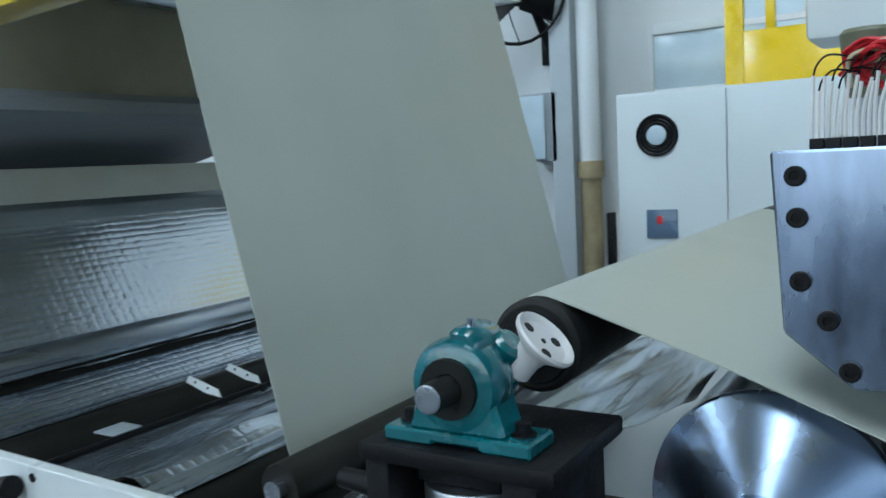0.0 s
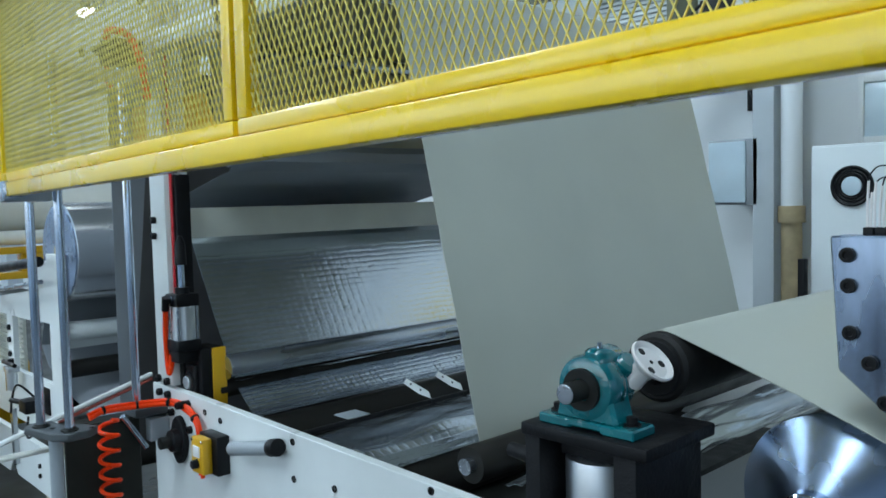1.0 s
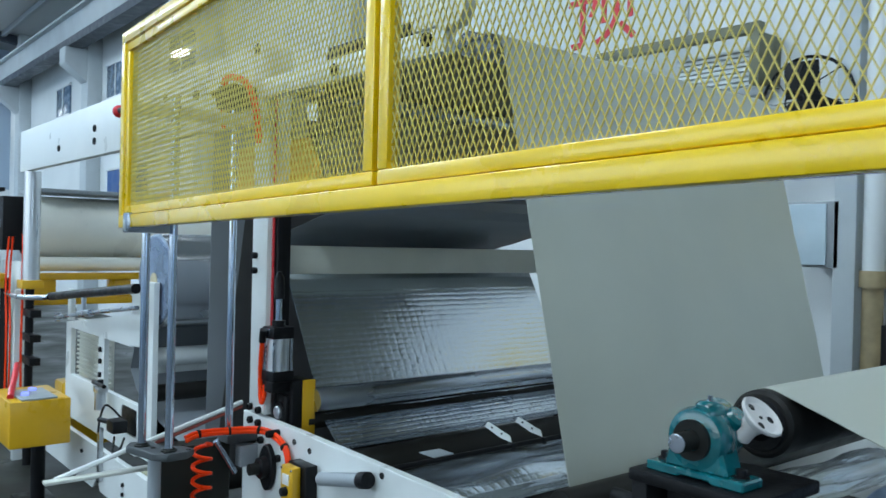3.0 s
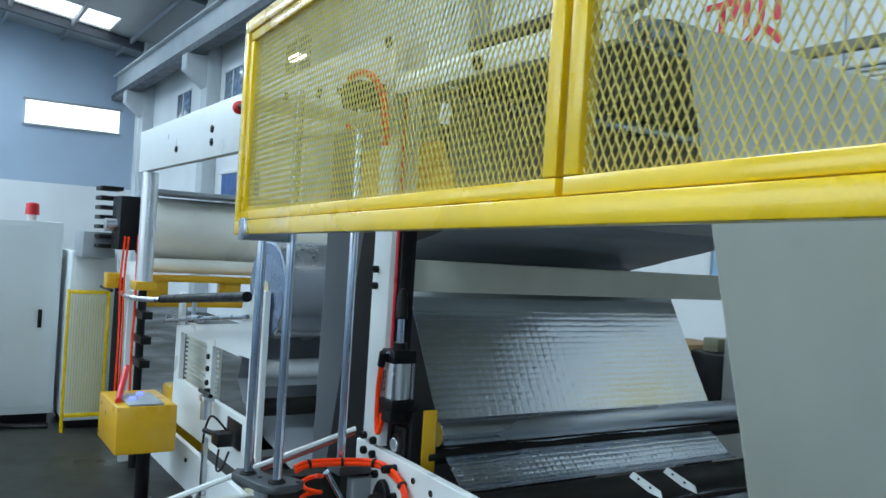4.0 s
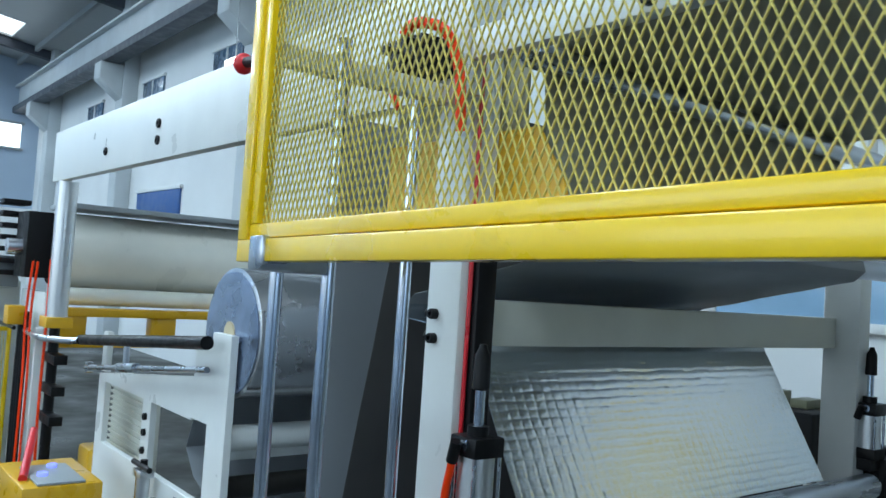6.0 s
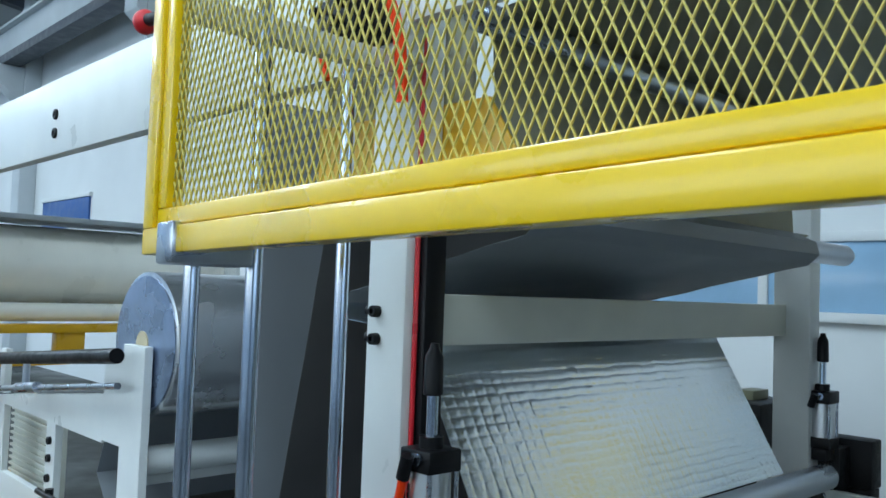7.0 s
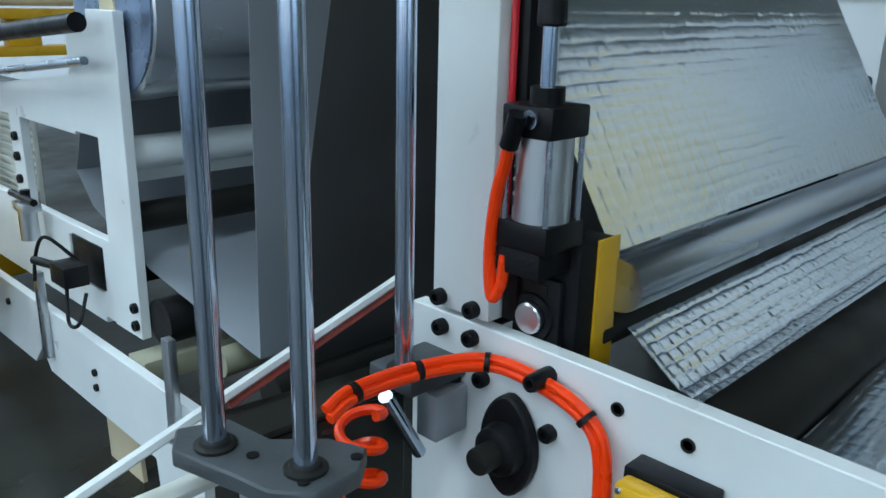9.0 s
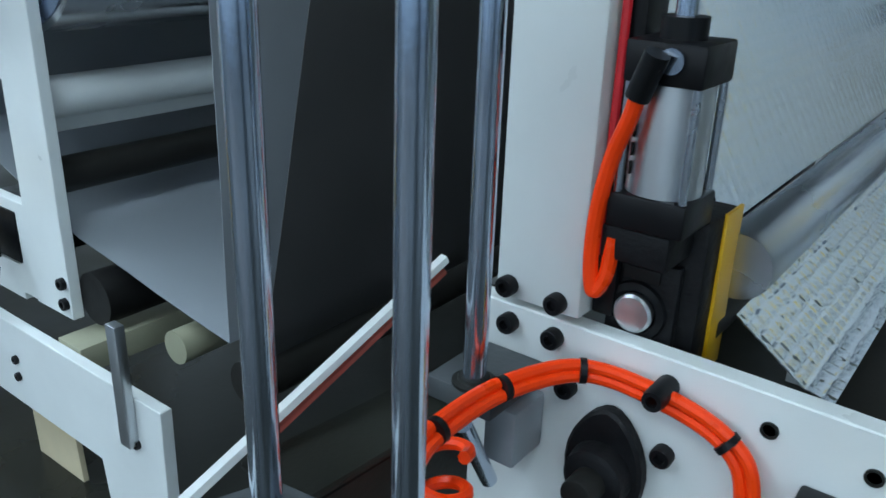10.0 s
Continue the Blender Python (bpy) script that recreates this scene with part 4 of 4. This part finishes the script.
for x0, x1 in ((-2.395, -0.885), (-0.868, 0.41)):
    f = part("door_frame", merge(box(x0, x1, GY - 0.012, GY + 0.016, 1.695, 1.722, 0.003), box(x0, x1, GY - 0.012, GY + 0.016, 2.233, 2.26, 0.003), box(x0, x0 + 0.032, GY - 0.012, GY + 0.016, 1.723, 2.232, 0.003), box(x1 - 0.032, x1, GY - 0.012, GY + 0.016, 1.723, 2.232, 0.003)), YELLOW, gd)
    part("mesh", mesh_panel(x0 + 0.03, x1 - 0.03, 1.72, 2.235, w=0.0006), MESHY, f, "diamond expanded-metal mesh", kind="stuff")
kn = part("latch_rod", rod((-2.435, GY, 2.045), (-2.505, GY, 2.055), 0.011), BLACK, gd)
part("red_knob", lathe([(0, 0.006), (0.004, 0.014), (0.014, 0.021), (0.024, 0.021), (0.034, 0.014), (0.037, 0.004)], (-2.495, GY, 2.053), (-1, 0, 0.05), 24), RED, kn, "red ball knob")
part("corner_clamp", box(-2.365, -2.305, GY - 0.025, 0.47, 1.635, 1.70, 0.006), STEEL, gd, "grey metal corner clamp")
part("stay_bar", merge(box(-2.40, -2.365, GY + 0.02, 0.83, 2.03, 2.07, 0.003)), CREAM, gd)
for ob in gd.children_recursive:
    for v in ob.data.vertices:
        along = v.co.x + ORIGIN[gd].x + 2.3
        v.co.z += 0.0215 * (along - 0.05)
        v.co.y -= 0.033 * along
va = thing("valve_block", (-2.45, 0.75, 2.1), "dark valve block with fittings at the column head", "valve")
part("body", box(-2.53, -2.40, 0.72, 0.83, 2.10, 2.18, 0.004), CAST, va)
part("fitting", merge(*[rod((x, 0.72, z), (x, 0.69, z), 0.011, seg=12) for x, z in ((-2.50, 2.15), (-2.46, 2.13), (-2.43, 2.16), (-2.44, 2.12))]), BLACK, va)
h = thing("air_hose", (-2.45, 0.78, 2.1), "orange air hose looped over the valve block", "hose")
part("hose", tube([(-2.47, 0.72, 2.185), (-2.45, 0.725, 2.205), (-2.41, 0.735, 2.205), (-2.365, 0.76, 2.18), (-2.35, 0.79, 2.10), (-2.355, 0.81, 1.97)], 0.0125, 12), ORANGE, h)
h = thing("air_hose", (-2.5, 0.76, 2.1), "short orange air hose dropping beside the rod", "hose")
part("hose", tube([(-2.53, 0.75, 2.12), (-2.535, 0.745, 2.07), (-2.515, 0.75, 2.03)], 0.009, 8), ORANGE, h)
solid("guard_panel", prism([(-2.85, 1.80), (-2.16, 1.80), (-2.185, 1.87), (-2.27, 2.0), (-2.85, 2.0)], 0.965, 0.975, 0.002), AMBER, "yellow sheet guard behind the column", "panel")

# added sheet: its brown stands for shade inside the machine
solid("guard_panel", box(-2.85, -2.335, 0.985, 0.995, 1.76, 2.2, 0.002), SHADEBROWN, "added brown sheet standing for the shaded interior behind the column", "panel")

# ---------- orange hose arch and coil ----------
h = thing("air_hose", (-2.3, 0.83, 0.85), "thick orange hose bundle arching over the plate", "hose")
HUB = Vector((-2.29, 0.80, 0.78))
for k in (-1, 1):
    part("hose", tube([Vector(q) + k * 0.0070 * Vector((q[0] - HUB.x, 0, q[2] - HUB.z)).normalized() for q in HOSE], 0.0078, 10), ORANGE, h)
for i in (1, 2, 3, 5):
    q = Vector(HOSE[i])
    part("cable_tie", lathe([(-0.004, 0.0156), (0.004, 0.0156)], q, Vector(HOSE[min(i + 1, len(HOSE) - 1)]) - Vector(HOSE[i - 1]), 14), BLACK, h)
h = thing("coiled_hose", (-2.432, 0.652, 0.5), "orange coiled air hose hanging under the flange", "hose")
part("coil", tube([(-2.432 + 0.031 * math.cos(a), 0.652 + 0.031 * math.sin(a), 0.890 - 0.052 * a / 6.2832) for a in np.arange(0, 6.2832 * 8, 0.5)], 0.0075, 8, 2), ORANGE, h)

# ---------- unwinder on the far side ----------
un = thing("unwind_frame", (-4.6, 0.9, 0), "white steel unwind stand with cut-out side plates", "machine frame")
for y in (0.975, 2.62):
    pg = plate_grid([(-3.985, -3.815, 0.455, 1.385), (-4.14, -3.985, 1.03, 1.345), (-5.38, -4.14, 1.02, 1.16), (-4.70, -4.60, 0.72, 1.02), (-5.38, -3.985, 0.68, 0.72), (-5.38, -4.28, 0.44, 0.68), (-5.38, -5.27, 0.44, 1.02), (-4.05, -3.985, 0.46, 0.68), (-4.28, -4.05, 0.44, 0.54)], y, y + 0.03)
    for v in pg.verts:
        if 1.12 < v.co.z < 1.2 and v.co.x < -4.1:
            v.co.z = 1.215 - 0.115 * (-3.96 - v.co.x)
    part("arm_plate", pg, WHITE, un)
    part("post_tip", box(-5.36, -5.29, y, y + 0.03, 1.066, 1.27), WHITE, un)
part("side_beam", prism([(-3.35, 0.42), (-7.0, 0.44), (-7.0, 0.18), (-4.5, 0.18), (-4.42, 0.26), (-4.36, 0.19), (-3.62, 0.18), (-3.6, 0.0), (-3.36, 0.0)], 0.895, 0.925), WHITE, un)
part("side_beam", box(-7.0, -3.35, 2.70, 2.73, 0.0, 0.42), WHITE, un)
for x, z in ((-3.838, 0.495), (-3.838, 0.55), (-4.65, 0.80), (-4.65, 0.95), (-4.65, 0.88)):
    part("bolt", hexbolt(x, 0.975, z, 0.016, 0.014), BLACK, un)
for x, z in ((-3.45, 0.30), (-3.48, 0.37), (-3.98, 0.32), (-3.98, 0.27), (-4.38, 0.29), (-4.38, 0.25), (-4.7, 0.35)):
    part("bolt", hexbolt(x, 0.895, z, 0.012, 0.01), CAST, un)
for x in (-3.462, -4.33):
    part("slotted_bracket", box(x - 0.018, x + 0.018, 0.87, 0.894, 0.30 if x > -4 else 0.26, 0.60 if x > -4 else 0.56, 0.002), ALU, un, "thin slotted aluminium bracket")
part("grip_bar", rod((-5.5, 0.90, 1.21), (-3.86, 0.90, 1.355), 0.026), BLACK, un)
part("push_rod", merge(rod((-5.36, 0.90, 1.085), (-3.84, 0.90, 1.258), 0.012), rod((-4.75, 0.90, 1.155), (-4.75, 0.90, 1.27), 0.014), rod((-4.85, 0.90, 1.143), (-4.6, 0.90, 1.172), 0.022), rod((-5.36, 0.90, 1.085), (-5.36, 0.93, 1.085), 0.03)), STEEL, un)
for x, z, r, m in ((-3.9, 0.99, 0.05, WHITE), (-3.9, 0.80, 0.045, DARKROLL), (-3.76, 0.52, 0.068, RUBBER), (-3.44, 0.50, 0.04, CREAMD), (-3.2, 0.50, 0.05, DARKROLL)):
    part("roller", rod((x, 1.007, z), (x, 2.60, z), r, seg=32), m, un)
part("cross_bar", box(-4.0, -3.92, 1.006, 2.6, 0.90, 0.985), WHITE, un)
part("cross_bar", box(-3.81, -3.71, 0.927, 2.7, 0.36, 0.43), CREAMD, un)
part("motor_box", box(-4.25, -4.03, 0.97, 1.15, 0.55, 0.69), BLACK, un)
part("sensor", merge(box(-4.16, -4.05, 0.86, 0.935, 0.575, 0.64), rod((-4.30, 0.865, 0.61), (-4.16, 0.90, 0.61), 0.014)), BLACK, un)
part("sensor_cable", tube([(-4.15, 0.95, 0.62), (-4.22, 0.88, 0.70), (-4.30, 0.87, 0.62), (-4.30, 0.86, 0.54)], 0.006, 8), BLACK, un)
part("sensor_cable", tube([(-4.05, 0.92, 0.55), (-4.0, 0.87, 0.48), (-4.08, 0.87, 0.46), (-4.15, 0.90, 0.54)], 0.006, 8), BLACK, un)
part("regulator", merge(rod((-4.47, 0.92, 0.63), (-4.47, 0.92, 0.73), 0.03), box(-4.52, -4.42, 0.89, 0.95, 0.73, 0.76)), ALU, un)
part("clamp_lever", merge(rod((-4.57, 0.91, 0.775), (-4.37, 0.91, 0.775), 0.012), rod((-4.47, 0.92, 0.76), (-4.47, 0.92, 0.80), 0.016)), BLACK, un)
fr = thing("foil_roll", (-3.82, 1.6, 1.13), "large roll of silver foil with bluish film edge", "foil roll")
turning(part("wound_foil", lathe([(0, 0.06), (0, 0.236), (0.004, 0.25), (1.37, 0.25), (1.374, 0.236), (1.374, 0.06)], (-3.92, 1.02, 1.388), (0, 1, 0), 72), FOILROLL, fr), (-3.92, 1.02, 1.388), 0.25)
turning(part("roll_end", lathe([(0, 0.06), (0.0, 0.235), (0.003, 0.235), (0.006, 0.2), (0.004, 0.12), (0.006, 0.06)], (-3.92, 1.019, 1.388), (0, -1, 0), 72), ROLLEND, fr, "bluish wound film edge"), (-3.92, 1.019, 1.388), 0.25)
part("core", rod((-3.92, 1.008, 1.388), (-3.92, 2.5, 1.388), 0.045), BEIGE, fr)
solid("backing_film", web([(-3.275, 0.56), (-3.245, 2.15)], Y0, Y1, 0.1, 0.1, ripples(0.004)), WEBSIDE, "grey backing film rising upright behind the rods", "film web")
# leaning film; the shade on its underside is put into the colour
solid("backing_film", web([(-3.165, 0.56), (-2.885, 1.80), (-2.80, 2.15)], Y0, Y1, 0.1, 0.1, ripples(0.004)), WEBSHADED, "film web leaning behind the rods, coloured dark for its shaded underside", "film web")
solid("backing_film", web([(-4.30, 0.88), (-4.20, 0.78), (-3.84, 0.655), (-3.42, 0.585), (-3.28, 0.56)], Y0, Y1, 0.1, 0.1, ripples(0.006)), WEBSIDE, "pale film web running low between rollers", "film web")
solid("backing_film", web([(-4.175, 1.37), (-4.20, 1.10), (-4.30, 0.88)], Y0, Y1, 0.1, 0.1, ripples(0.004)), WEBSIDE, "grey film web leaving the foil roll downwards", "film web")
st = thing("strip_guide", (-2.6, 0.7, 0.8), "white painted strip with a red-brown edge", "strip guide")
part("strip", tube([STRIP[0], STRIP[1]], 0.009, 6, 1, False), WHITE, st)
part("lower_strip", box(-2.585, -2.545, 0.16, 0.66, 0.785, 0.797, 0.003), CREAM, st, "cream weathered strip")
part("under_edge", tube([Vector(STRIP[0]).lerp(Vector(STRIP[1]), 0.5) - Vector((0, 0, 0.018)), Vector(STRIP[1]) - Vector((0.0, 0, 0.018))], 0.006, 6, 1, False), REDBROWN, st)

# ---------- further line to the west ----------
gw = thing("coating_roll", (-6.45, 1.6, 1.43), "big pale gold foil-covered roll in the coating unit", "roll")
part("shell", rod((-6.5, 0.98, 1.68), (-6.5, 2.6, 1.68), 0.235, seg=64), GOLDFOIL, gw)
part("journal", rod((-6.5, 0.70, 1.68), (-6.5, 0.98, 1.68), 0.05), STEEL, gw)
part("end_flange", rod((-6.5, 0.95, 1.68), (-6.5, 0.978, 1.68), 0.22, seg=48), CAST, gw)
solid("lower_roll", rod((-6.3, 0.98, 1.40), (-6.3, 2.6, 1.40), 0.055, seg=40), GOLDFOIL, "thin pale gold roller under the big roll", "roller", "machine rollers")
solid("top_tray", box(-6.75, -6.2, 0.98, 2.6, 1.935, 1.965), GREYP, "long grey tray above the gold roll", "tray")
yb = thing("yellow_crossbeam", (-6.2, 1.6, 1.1), "yellow box beam under the coating roll", "beam")
part("upper_bar", box(-6.28, -6.16, 0.95, 2.6, 1.285, 1.335), AMBER, yb)
part("lower_bar", box(-6.28, -6.16, 0.95, 2.6, 1.10, 1.15), AMBER, yb)
for y in (0.95, 1.5, 2.1):
    part("plate", box(-6.27, -6.18, y, y + 0.16, 1.151, 1.284), AMBER, yb)
cu = thing("coating_unit", (-6.6, 0.8, 0), "white side frame of the coating unit with bearings", "machine frame")
part("side_plate", box(-6.75, -6.15, 0.86, 0.90, 0, 1.42), WHITE, cu)
part("side_plate", box(-6.75, -6.15, 2.62, 2.66, 0, 1.95), WHITE, cu)
part("bearing", box(-6.66, -6.36, 0.78, 0.92, 1.50, 1.90), CAST, cu)
for z in np.arange(1.5, 1.98, 0.075):
    part("rack_bar", box(-6.95, -6.70, 0.70, 0.86, z, z + 0.03, 0.002), CAST, cu)
part("gearbox", box(-7.3, -6.9, 0.62, 0.86, 1.42, 1.62), GREYP, cu)
for x, dz in ((-6.3, 0.0), (-6.42, 0.02), (-6.36, -0.03)):
    part("pipe", tube([(x, 0.80, 0.3), (x, 0.80, 0.9), (x + 0.03, 0.80, 1.3 + dz)], 0.02, 8), BLACK, cu)
for x in (-6.08, -6.20):
    part("red_hose", tube([(x, 0.78, 0.35), (x + 0.02, 0.78, 0.9), (x - 0.02, 0.78, 1.3), (x + 0.05, 0.78, 1.6)], 0.007, 8), ORANGE, cu)
wc = thing("white_cabinet", (-7.8, 0.2, 0), "white steel cabinet with a red beacon lamp", "cabinet")
part("body", box(-8.3, -7.5, -1.2, 0.56, 0.08, 1.68, 0.01), PANEL, wc)
part("door", box(-7.499, -7.49, -0.9, 0.52, 0.14, 1.64, 0.003), PANEL, wc)
part("handle", box(-7.489, -7.47, 0.40, 0.43, 0.80, 0.95), BLACK, wc)
part("plinth", box(-8.25, -7.54, -1.15, 0.52, 0, 0.08), BLACK, wc)
b = part("beacon", merge(lathe([(0, 0.035), (0.05, 0.035)], (-7.56, 0.32, 1.68), (0, 0, 1))), PLASTW, wc)
part("lens", lathe([(0, 0.055), (0.09, 0.05), (0.1, 0.03)], (-7.56, 0.32, 1.73), (0, 0, 1)), RED, b, "red lens")
sb = thing("white_cabinet", (-7.6, 0.8, 0), "lower white cabinet beside the coating unit", "cabinet")
part("body", box(-8.0, -7.25, 0.60, 0.95, 0.06, 1.45, 0.01), PANEL, sb)
part("plinth", box(-7.96, -7.28, 0.63, 0.92, 0, 0.06), BLACK, sb)
part("door", box(-7.249, -7.24, 0.63, 0.92, 0.12, 1.40, 0.003), PANEL, sb)
yf = thing("yellow_fence", (-7.1, 0.7, 0), "small yellow tube fence panel on the floor", "fence")
for y in (0.56, 0.86):
    part("post", box(-7.12, -7.09, y, y + 0.025, 0, 1.15), YELLOW, yf)
for z in (0.12, 1.115):
    part("rail", box(-7.12, -7.09, 0.586, 0.858, z, z + 0.03), YELLOW, yf)
for y in np.arange(0.60, 0.855, 0.02):
    part("bar", box(-7.108, -7.102, y, y + 0.005, 0.15, 1.115, 0), MESHY, yf)
cbx = thing("control_box", CBOX, "yellow control box with lit buttons on its top", "control box")
cx, cy, cz = CBOX
part("housing", box(cx - 0.25, cx + 0.25, cy - 0.16, cy + 0.16, cz, cz + 0.26, 0.008), AMBER, cbx)
part("panel", box(cx - 0.10, cx + 0.24, cy - 0.10, cy + 0.09, cz + 0.261, cz + 0.272), GREYP, cbx)
for dx, dy in ((-0.04, 0.02), (0.10, -0.05)):
    part("button", rod((cx + dx, cy + dy, cz + 0.27), (cx + dx, cy + dy, cz + 0.285), 0.02), LEDB, cbx, "blue lit push button")
part("red_bar", rod((cx - 0.24, cy - 0.02, cz + 0.40), (cx + 0.12, cy - 0.13, cz + 0.27), 0.018), RED, cbx, "slanted red bar")
part("support_leg", merge(rod((cx, cy + 0.05, 0.06), (cx, cy + 0.05, cz), 0.04), box(cx - 0.2, cx + 0.2, cy - 0.05, cy + 0.15, 0, 0.06)), BLACK, cbx)
tb = thing("ceiling_lamp", (-8.8, 3.05, 3.7), "white tube lamp hanging under the roof", "lamp")
part("tube", box(-8.95, -8.65, 3.0, 3.1, 3.70, 3.75), LAMPW, tb)
part("hanger", rod((-8.8, 3.05, 3.75), (-8.8, 3.05, 7.1), 0.006), GREYP, tb)

# ---------- behind the drive side ----------
bn = thing("dark_bin", (-2.9, 3.4, 0), "black bin with loose scraps behind the machine", "bin")
part("body", box(-3.05, -2.72, 3.15, 3.5, 0, 1.18, 0.02), BLACK, bn)
part("scrap", merge(box(-3.0, -2.9, 3.2, 3.3, 1.18, 1.25), box(-2.88, -2.80, 3.25, 3.4, 1.18, 1.22)), OLIVE, bn)
solid("cardboard_box", box(-3.35, -3.06, 3.1, 3.5, 0.9, 1.2, 0.004), BROWNCARD, "brown cardboard box on a dark stand", "box")
solid("stand", box(-3.35, -3.06, 3.1, 3.5, 0, 0.899, 0.004), GREYP, "grey stand under a cardboard box", "stand")

yv = thing("yellow_valve", (-6.35, 0.75, 1.25), "small yellow valve with handle beside the coating unit", "valve")
part("body", box(-6.42, -6.30, 0.70, 0.80, 1.22, 1.33, 0.006), AMBER, yv)
part("handle", rod((-6.6, 0.72, 1.21), (-6.2, 0.72, 1.21), 0.012), BLACK, yv)
ab = thing("air_pipe", (-5.2, 0.84, 1.15), "grey air pipe running to the coating unit", "pipe")
part("pipe", tube([(-6.3, 0.80, 1.19), (-5.9, 0.79, 1.185), (-5.55, 0.85, 1.20), (-5.45, 0.88, 1.21)], 0.018, 10), STEEL, ab)
mb = thing("yellow_motor_cover", (-5.0, 1.3, 0.5), "yellow motor cover inside the unwind stand", "motor cover")
part("cover", box(-5.75, -5.42, 1.0, 1.3, 0.20, 0.62, 0.02), AMBER, mb)
part("louvre_panel", merge(box(-5.6, -4.92, 1.12, 1.14, 0.60, 1.05), *[box(-5.6, -4.92, 1.105, 1.12, z, z + 0.012, 0.001) for z in np.arange(0.62, 1.04, 0.03)]), CREAM, un, "cream louvred panel")
bd = thing("cardboard_sheet", (-3.9, 1.0, 0), "beige board leaning under the side beam", "board")
part("board", prism([(-4.02, 0.0), (-3.80, 0.0), (-3.82, 0.24), (-4.03, 0.24)], 0.93, 0.945, 0.001), BEIGE, bd)
fl = thing("floor_cable", (-7.4, -0.4, 0), "black cable lying on the floor by the cabinet", "cable")
part("cable", tube([(-7.45, -1.0, 0.25), (-7.42, -0.6, 0.22), (-7.40, -0.2, 0.12), (-7.38, 0.2, 0.02), (-7.3, 0.5, 0.015)], 0.02, 8), BLACK, fl)


def motions():
    """The web runs at a steady pace and turns the rollers under it."""
    pace = 0.15
    for ob, c, radius in TURNING:
        rate = pace / radius
        steps = max(2, math.ceil(10.0 * rate / 1.0))
        walk(ob, [(10.0 * i / steps, Matrix.Translation(c) @ Matrix.Rotation(10.0 * rate * i / steps, 4, "Y")) for i in range(steps + 1)])


motions()
